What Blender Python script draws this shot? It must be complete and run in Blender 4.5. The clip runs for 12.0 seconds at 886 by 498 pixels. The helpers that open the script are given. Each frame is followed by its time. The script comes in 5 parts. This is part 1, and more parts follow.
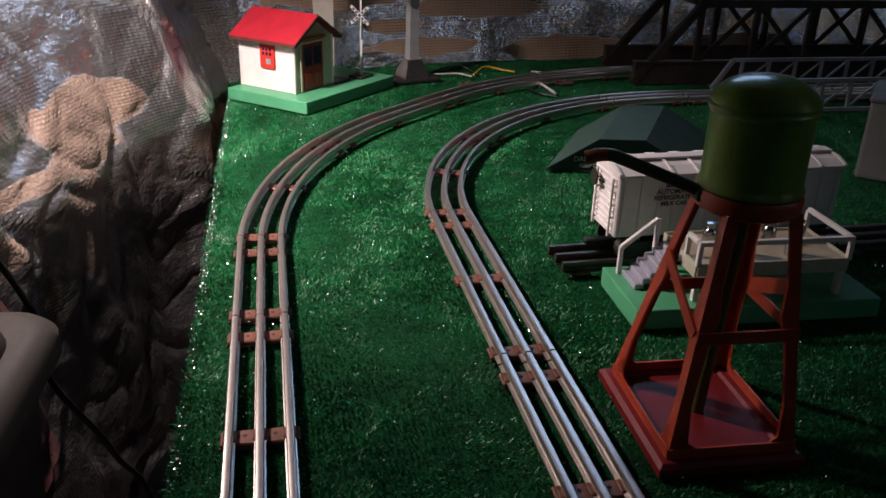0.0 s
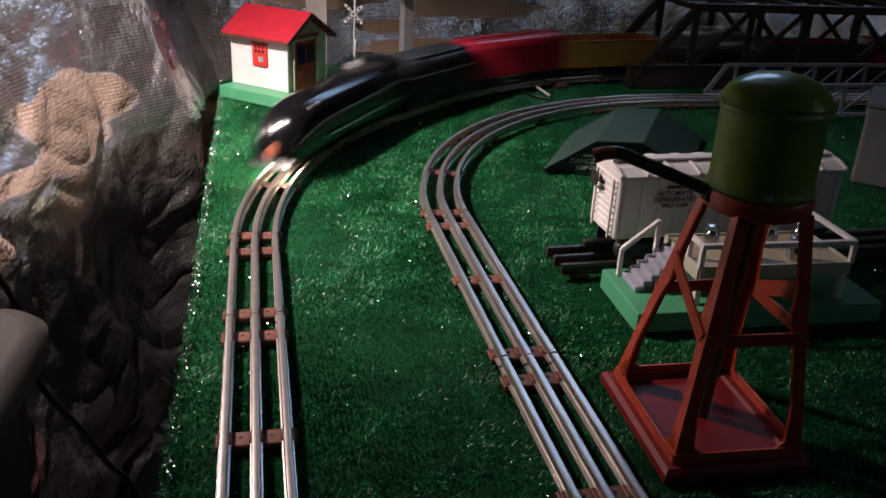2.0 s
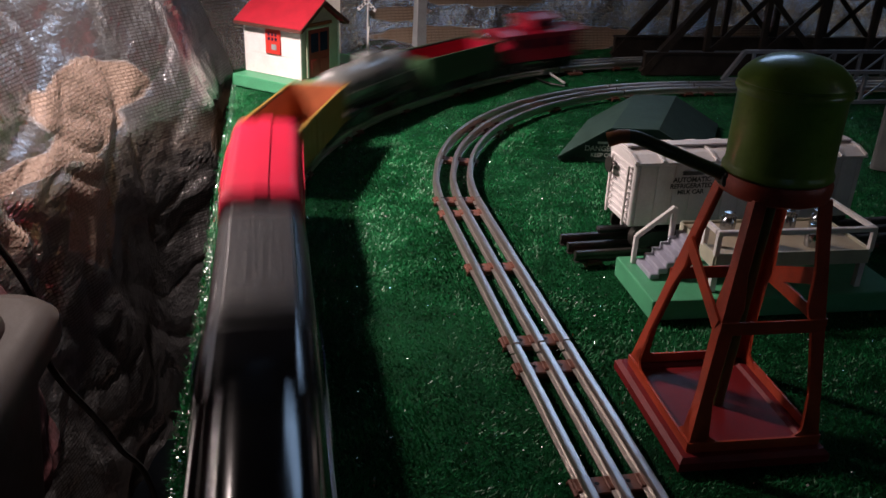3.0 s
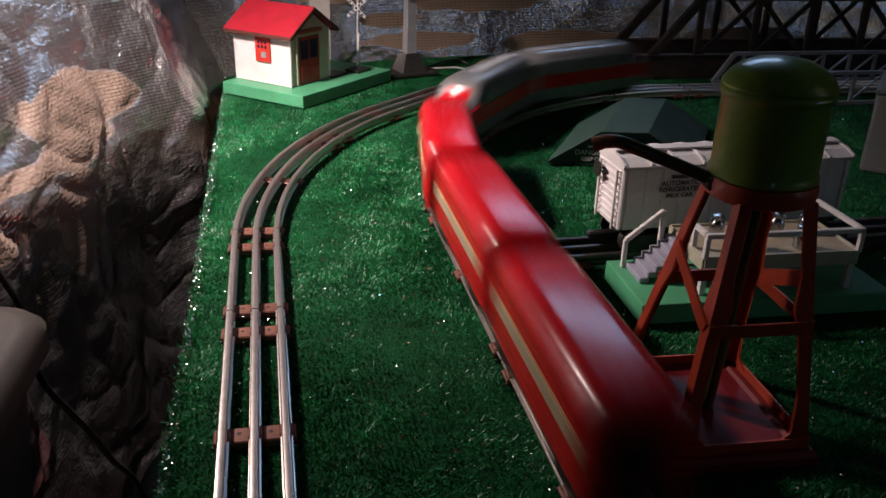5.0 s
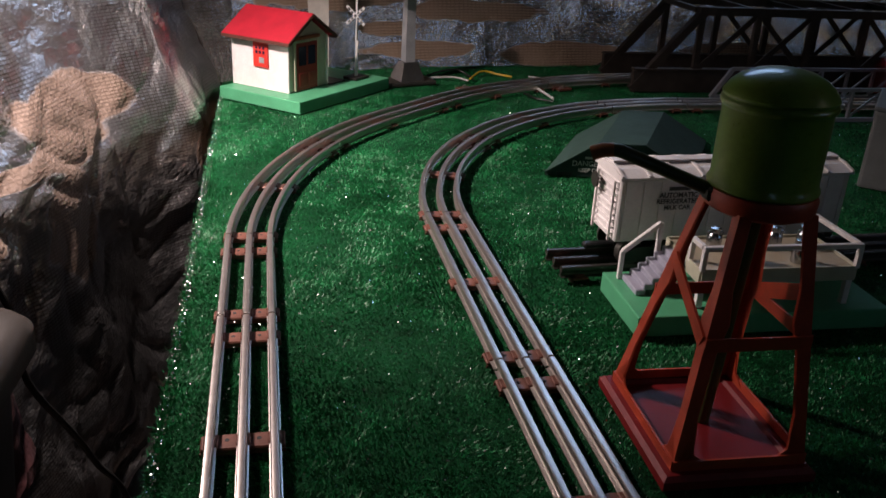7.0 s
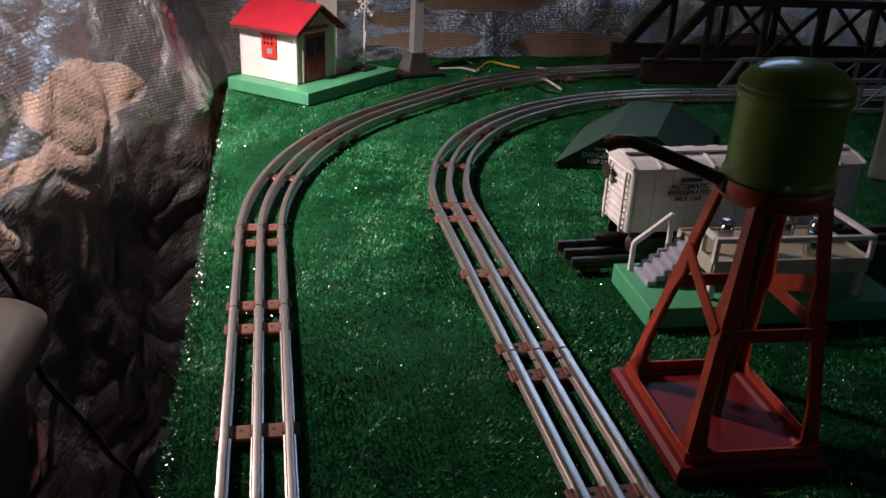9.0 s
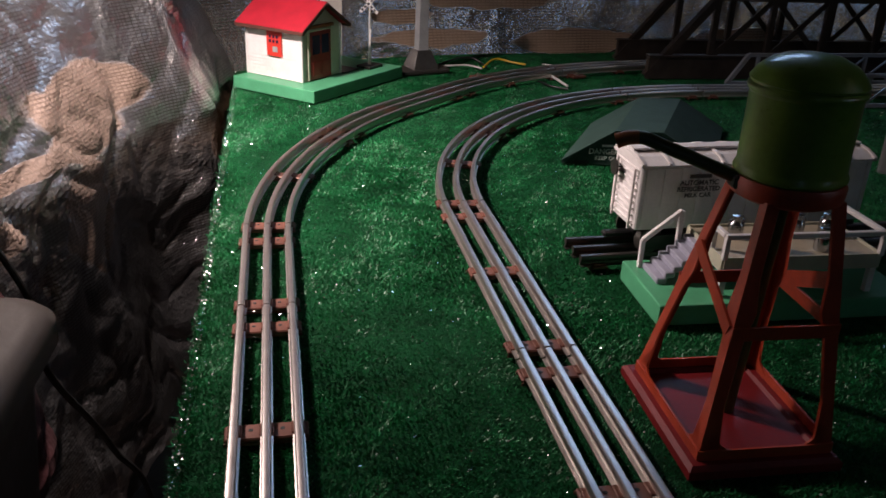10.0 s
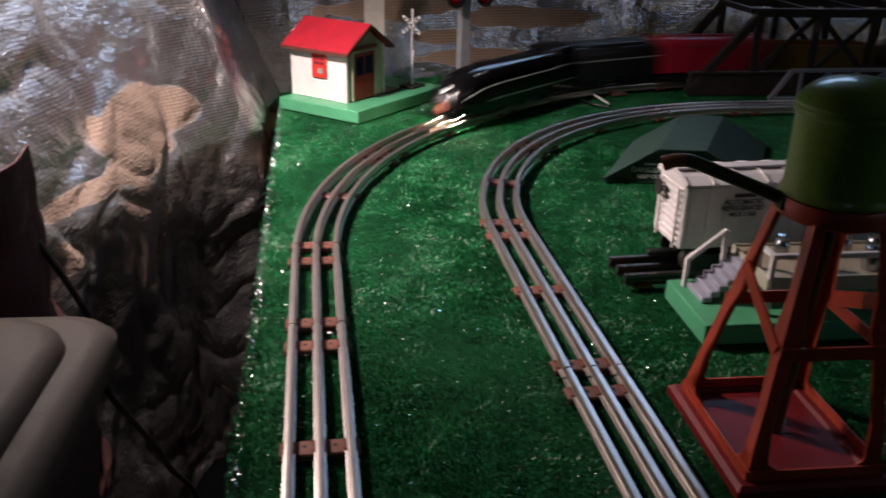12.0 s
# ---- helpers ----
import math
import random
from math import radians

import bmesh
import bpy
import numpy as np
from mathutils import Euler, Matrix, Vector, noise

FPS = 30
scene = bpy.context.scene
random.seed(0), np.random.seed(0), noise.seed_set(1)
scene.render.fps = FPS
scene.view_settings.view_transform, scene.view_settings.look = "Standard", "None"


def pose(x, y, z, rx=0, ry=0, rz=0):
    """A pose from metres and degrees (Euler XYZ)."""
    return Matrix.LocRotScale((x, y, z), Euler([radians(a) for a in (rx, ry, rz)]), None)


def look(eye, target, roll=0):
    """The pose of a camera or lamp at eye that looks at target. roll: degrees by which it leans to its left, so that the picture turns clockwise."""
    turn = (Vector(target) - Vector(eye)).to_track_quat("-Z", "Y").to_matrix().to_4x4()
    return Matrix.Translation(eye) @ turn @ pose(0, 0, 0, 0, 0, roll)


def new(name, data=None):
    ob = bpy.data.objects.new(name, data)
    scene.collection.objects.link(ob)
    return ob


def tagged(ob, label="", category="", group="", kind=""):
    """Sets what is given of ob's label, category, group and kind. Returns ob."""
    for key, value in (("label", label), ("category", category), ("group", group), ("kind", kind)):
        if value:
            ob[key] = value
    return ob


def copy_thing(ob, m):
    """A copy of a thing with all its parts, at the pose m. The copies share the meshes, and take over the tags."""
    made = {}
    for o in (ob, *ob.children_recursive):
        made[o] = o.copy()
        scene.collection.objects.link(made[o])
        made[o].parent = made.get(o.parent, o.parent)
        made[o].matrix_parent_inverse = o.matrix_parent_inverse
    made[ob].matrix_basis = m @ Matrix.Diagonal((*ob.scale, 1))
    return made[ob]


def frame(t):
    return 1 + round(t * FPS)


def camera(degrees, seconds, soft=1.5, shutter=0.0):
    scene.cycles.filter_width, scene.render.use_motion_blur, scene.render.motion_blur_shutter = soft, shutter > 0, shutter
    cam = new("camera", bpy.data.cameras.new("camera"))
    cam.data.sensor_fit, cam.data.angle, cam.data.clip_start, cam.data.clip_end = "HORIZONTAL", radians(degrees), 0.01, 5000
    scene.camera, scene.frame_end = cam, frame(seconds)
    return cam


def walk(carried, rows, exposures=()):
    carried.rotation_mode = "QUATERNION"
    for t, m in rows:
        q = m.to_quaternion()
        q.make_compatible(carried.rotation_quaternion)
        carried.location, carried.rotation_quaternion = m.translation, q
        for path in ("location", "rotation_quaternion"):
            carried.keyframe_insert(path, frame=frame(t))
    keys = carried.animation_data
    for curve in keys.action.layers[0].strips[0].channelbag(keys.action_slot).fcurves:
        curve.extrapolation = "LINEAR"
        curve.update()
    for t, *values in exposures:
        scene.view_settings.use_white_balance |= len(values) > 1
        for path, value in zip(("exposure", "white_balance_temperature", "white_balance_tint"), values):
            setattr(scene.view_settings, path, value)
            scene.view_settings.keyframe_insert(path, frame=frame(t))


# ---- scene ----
cam = camera(55.1, 12.0, 1.5, 1.6)
PATH = [
    (0, (0.004, -0.003, 0.247), (-0.007, 1.825, -0.567), 1.9),
    (0.5, (0.001, -0.001, 0.247), (-0.003, 1.828, -0.562), 2.1),
    (1, (0.002, 0.002, 0.244), (0.01, 1.839, -0.547), 2.5),
    (1.5, (-0.001, 0.003, 0.243), (0.027, 1.839, -0.55), 2.9),
    (2, (-0.004, 0.004, 0.241), (0.019, 1.835, -0.563), 2.9),
    (2.5, (-0.004, 0.004, 0.24), (0.012, 1.831, -0.574), 2.6),
    (3, (-0.002, 0.007, 0.237), (-0.014, 1.829, -0.588), 2.5),
    (4.8, (0.001, 0.01, 0.236), (-0.001, 1.836, -0.579), 1.7),
    (5, (0.002, 0.008, 0.238), (-0.001, 1.834, -0.577), 1.9),
    (5.5, (0.001, 0.006, 0.239), (-0.006, 1.839, -0.561), 2.1),
    (6, (0.002, 0.007, 0.238), (0.0, 1.847, -0.547), 3.1),
    (6.5, (0.002, 0.009, 0.237), (-0.005, 1.852, -0.539), 2.6),
    (7, (0.002, 0.012, 0.234), (0.01, 1.849, -0.556), 3.1),
    (9, (-0.002, 0.012, 0.234), (-0.004, 1.841, -0.576), 3.0),
    (9.5, (-0.002, 0.012, 0.235), (-0.002, 1.839, -0.579), 2.6),
    (10, (-0.004, 0.014, 0.233), (-0.017, 1.84, -0.582), 2.6),
    (10.5, (-0.004, 0.014, 0.236), (-0.026, 1.839, -0.581), 1.5),
    (11, (-0.005, 0.008, 0.239), (-0.04, 1.84, -0.562), 1.8),
    (11.5, (-0.005, 0.008, 0.239), (-0.069, 1.842, -0.555), 1.5),
    (12, (-0.009, 0.007, 0.239), (-0.112, 1.843, -0.547), 1.4),
]
# ---- camera ----
walk(cam, [(t, look(eye, target, roll)) for t, eye, target, roll in PATH])

# ---- light ----
def node_world():
    w = bpy.data.worlds.new("room_dim")
    w.use_nodes = True
    w.node_tree.nodes["Background"].inputs[0].default_value = (0.30, 0.38, 0.55, 1)
    w.node_tree.nodes["Background"].inputs[1].default_value = 0.004
    scene.world = w


node_world()


def lamp(name, kind, at, target, energy, color, size, **extra):
    d = bpy.data.lights.new(name, kind)
    d.energy, d.color = energy, color
    if kind == "AREA":
        d.shape, d.size, d.size_y = "RECTANGLE", size, extra.get("size_y", size)
    else:
        d.shadow_soft_size = size
    if kind == "SPOT":
        d.spot_size, d.spot_blend = radians(extra["cone"]), extra["blend"]
    ob = new(name, d)
    ob.matrix_world = look(at, target)
    return ob


# clamp lamp over the layout's edge
lamp("work_lamp", "SPOT", (-0.36, 0.61, 0.43), (-0.25, 0.665, 0.0), 33.0, (1.0, 0.82, 0.78), 0.022, cone=112, blend=1.0)
scene.view_settings.exposure = 0.0

# ---- materials ----
def material(name, color, rough=0.5, metal=0.0, vary=0.25, scale=60.0, bump=0.0, bump_scale=200.0, spec=0.5, coat=0.0, rand=0.0, second=None):
    """A surface with two scales of variation: stains and fine grain."""
    m = bpy.data.materials.new(name)
    m.use_nodes = True
    nt = m.node_tree
    b = nt.nodes["Principled BSDF"]
    tc = nt.nodes.new("ShaderNodeTexCoord")
    n1 = nt.nodes.new("ShaderNodeTexNoise")
    n1.inputs["Scale"].default_value, n1.inputs["Detail"].default_value = scale, 5
    n2 = nt.nodes.new("ShaderNodeTexNoise")
    n2.inputs["Scale"].default_value, n2.inputs["Detail"].default_value = scale * 9, 3
    nt.links.new(tc.outputs["Object"], n1.inputs["Vector"])
    nt.links.new(tc.outputs["Object"], n2.inputs["Vector"])
    mix = nt.nodes.new("ShaderNodeMix")
    mix.data_type = "RGBA"
    lo = [c * (1 - vary) for c in color]
    hi = [min(1, c * (1 + vary)) for c in color]
    if second:
        lo = second
    mix.inputs["A"].default_value, mix.inputs["B"].default_value = (*lo, 1), (*hi, 1)
    add = nt.nodes.new("ShaderNodeMath")
    add.operation = "MULTIPLY_ADD"
    add.inputs[1].default_value, add.inputs[2].default_value = 0.35, 0.0
    nt.links.new(n2.outputs["Fac"], add.inputs[0])
    sm = nt.nodes.new("ShaderNodeMath")
    sm.operation = "MULTIPLY_ADD"
    sm.inputs[1].default_value = 0.65
    nt.links.new(n1.outputs["Fac"], sm.inputs[0])
    nt.links.new(add.outputs[0], sm.inputs[2])
    ramp = nt.nodes.new("ShaderNodeMapRange")
    ramp.inputs["From Min"].default_value, ramp.inputs["From Max"].default_value = 0.32, 0.68
    nt.links.new(sm.outputs[0], ramp.inputs["Value"])
    nt.links.new(ramp.outputs[0], mix.inputs["Factor"])
    out = mix.outputs["Result"]
    if rand:
        info = nt.nodes.new("ShaderNodeObjectInfo")
        hsv = nt.nodes.new("ShaderNodeHueSaturation")
        mr = nt.nodes.new("ShaderNodeMapRange")
        mr.inputs["To Min"].default_value, mr.inputs["To Max"].default_value = 1 - rand, 1 + rand
        nt.links.new(info.outputs["Random"], mr.inputs["Value"])
        nt.links.new(mr.outputs[0], hsv.inputs["Value"])
        nt.links.new(out, hsv.inputs["Color"])
        out = hsv.outputs["Color"]
    nt.links.new(out, b.inputs["Base Color"])
    rr = nt.nodes.new("ShaderNodeMapRange")
    rr.inputs["To Min"].default_value, rr.inputs["To Max"].default_value = max(0.02, rough * 0.8), min(1, rough * 1.2)
    nt.links.new(n2.outputs["Fac"], rr.inputs["Value"])
    nt.links.new(rr.outputs[0], b.inputs["Roughness"])
    b.inputs["Metallic"].default_value = metal
    b.inputs["Specular IOR Level"].default_value = spec
    b.inputs["Coat Weight"].default_value = coat
    b.inputs["Coat Roughness"].default_value = 0.08
    if bump:
        n3 = nt.nodes.new("ShaderNodeTexNoise")
        n3.inputs["Scale"].default_value, n3.inputs["Detail"].default_value = bump_scale, 4
        nt.links.new(tc.outputs["Object"], n3.inputs["Vector"])
        bp = nt.nodes.new("ShaderNodeBump")
        bp.inputs["Strength"].default_value, bp.inputs["Distance"].default_value = bump, 0.002
        nt.links.new(n3.outputs["Fac"], bp.inputs["Height"])
        nt.links.new(bp.outputs[0], b.inputs["Normal"])
    return m


def glow(name, color, strength):
    m = bpy.data.materials.new(name)
    m.use_nodes = True
    b = m.node_tree.nodes["Principled BSDF"]
    b.inputs["Base Color"].default_value = (*color, 1)
    b.inputs["Emission Color"].default_value, b.inputs["Emission Strength"].default_value = (*color, 1), strength
    return m


def foil_material(name, scrim, blobs, crinkle=0.5, gloss=0.30, sheen=0.56, tan_tone=(0.27, 0.20, 0.16)):
    """Crinkled reflective insulation with a scrim of threads, and matte tan blobs (u, z, half width, half height)
    painted in for warm reflections.
    """
    m = bpy.data.materials.new(name)
    m.use_nodes = True
    nt = m.node_tree
    L = nt.links.new
    b = nt.nodes["Principled BSDF"]
    uv = nt.nodes.new("ShaderNodeUVMap")
    uv.uv_map = "sheet"
    n = nt.nodes.new("ShaderNodeTexNoise")
    n.inputs["Scale"].default_value, n.inputs["Detail"].default_value, n.inputs["Distortion"].default_value = 16, 5, 0.6
    L(uv.outputs[0], n.inputs["Vector"])
    best = None
    for u, z, w, h in blobs:
        mp = nt.nodes.new("ShaderNodeMapping")
        mp.vector_type = "TEXTURE"
        mp.inputs["Location"].default_value, mp.inputs["Scale"].default_value = (u, z, 0), (w, h, 1)
        L(uv.outputs[0], mp.inputs["Vector"])
        ln = nt.nodes.new("ShaderNodeVectorMath")
        ln.operation = "LENGTH"
        L(mp.outputs[0], ln.inputs[0])
        if best is None:
            best = ln.outputs["Value"]
        else:
            mn = nt.nodes.new("ShaderNodeMath")
            mn.operation = "MINIMUM"
            L(best, mn.inputs[0])
            L(ln.outputs["Value"], mn.inputs[1])
            best = mn.outputs[0]
    wob = nt.nodes.new("ShaderNodeMath")
    wob.operation = "MULTIPLY_ADD"
    wob.inputs[1].default_value = 1.5
    L(n.outputs["Fac"], wob.inputs[0])
    L(best, wob.inputs[2])
    edge = nt.nodes.new("ShaderNodeMapRange")
    edge.inputs["From Min"].default_value, edge.inputs["From Max"].default_value = 1.80, 1.70
    L(wob.outputs[0], edge.inputs["Value"])
    mix = nt.nodes.new("ShaderNodeMix")
    mix.data_type = "RGBA"
    mix.inputs["A"].default_value, mix.inputs["B"].default_value = (sheen, sheen * 0.98, sheen * 0.99, 1), (*tan_tone, 1)
    L(edge.outputs[0], mix.inputs["Factor"])
    met = nt.nodes.new("ShaderNodeMapRange")
    met.inputs["To Min"].default_value, met.inputs["To Max"].default_value = 0.93, 0.08
    L(edge.outputs[0], met.inputs["Value"])
    L(met.outputs[0], b.inputs["Metallic"])
    ro = nt.nodes.new("ShaderNodeMapRange")
    ro.inputs["To Min"].default_value, ro.inputs["To Max"].default_value = gloss, 0.46
    L(edge.outputs[0], ro.inputs["Value"])
    L(ro.outputs[0], b.inputs["Roughness"])
    sep = nt.nodes.new("ShaderNodeSeparateXYZ")
    L(uv.outputs[0], sep.inputs[0])
    waves = []
    for axis in (0, 1):
        k = nt.nodes.new("ShaderNodeMath")
        k.operation = "MULTIPLY"
        k.inputs[1].default_value = scrim * (1.0 if axis else 0.6)
        L(sep.outputs[axis], k.inputs[0])
        wander = nt.nodes.new("ShaderNodeMath")
        wander.operation = "MULTIPLY_ADD"
        wander.inputs[1].default_value = 7.0
        L(n.outputs["Fac"], wander.inputs[0])
        L(k.outputs[0], wander.inputs[2])
        s = nt.nodes.new("ShaderNodeMath")
        s.operation = "SINE"
        L(wander.outputs[0], s.inputs[0])
        p = nt.nodes.new("ShaderNodeMath")
        p.operation = "GREATER_THAN"
        p.inputs[1].default_value = 0.35 if axis else 0.86
        L(s.outputs[0], p.inputs[0])
        waves.append(p)
    mx = nt.nodes.new("ShaderNodeMath")
    mx.operation = "MAXIMUM"
    L(waves[0].outputs[0], mx.inputs[0])
    L(waves[1].outputs[0], mx.inputs[1])
    thread = nt.nodes.new("ShaderNodeMix")
    thread.data_type = "RGBA"
    thread.blend_type = "MULTIPLY"
    thread.inputs["B"].default_value = (0.50, 0.47, 0.44, 1)
    worn = nt.nodes.new("ShaderNodeTexNoise")
    worn.inputs["Scale"].default_value, worn.inputs["Detail"].default_value = 9, 3
    L(uv.outputs[0], worn.inputs["Vector"])
    wm = nt.nodes.new("ShaderNodeMapRange")
    wm.inputs["From Min"].default_value, wm.inputs["From Max"].default_value = 0.38, 0.62
    L(worn.outputs["Fac"], wm.inputs["Value"])
    wk = nt.nodes.new("ShaderNodeMath")
    wk.operation = "MULTIPLY"
    L(wm.outputs[0], wk.inputs[0])
    L(mx.outputs[0], wk.inputs[1])
    L(wk.outputs[0], thread.inputs["Factor"])
    L(mix.outputs["Result"], thread.inputs["A"])
    L(thread.outputs["Result"], b.inputs["Base Color"])
    v = nt.nodes.new("ShaderNodeTexNoise")
    v.inputs["Scale"].default_value, v.inputs["Detail"].default_value = 260, 2
    L(uv.outputs[0], v.inputs["Vector"])
    n2 = nt.nodes.new("ShaderNodeTexNoise")
    n2.inputs["Scale"].default_value, n2.inputs["Detail"].default_value = 30, 5
    L(uv.outputs[0], n2.inputs["Vector"])
    b1 = nt.nodes.new("ShaderNodeBump")
    b1.inputs["Strength"].default_value, b1.inputs["Distance"].default_value = 0.45 * crinkle, 0.02
    stiff = nt.nodes.new("ShaderNodeMapRange")  # the tan blobs are smoother than the foil
    stiff.inputs["To Min"].default_value, stiff.inputs["To Max"].default_value = 0.75 * crinkle, 0.16 * crinkle
    L(edge.outputs[0], stiff.inputs["Value"])
    L(stiff.outputs[0], b1.inputs["Strength"])
    L(n2.outputs["Fac"], b1.inputs["Height"])
    b3 = nt.nodes.new("ShaderNodeBump")
    b3.inputs["Strength"].default_value, b3.inputs["Distance"].default_value = 0.5, 0.0022
    L(v.outputs["Fac"], b3.inputs["Height"])
    L(b1.outputs[0], b3.inputs["Normal"])
    b2 = nt.nodes.new("ShaderNodeBump")
    b2.inputs["Strength"].default_value, b2.inputs["Distance"].default_value = 0.45, 0.0002
    L(mx.outputs[0], b2.inputs["Height"])
    L(b3.outputs[0], b2.inputs["Normal"])
    L(b2.outputs[0], b.inputs["Normal"])
    return m


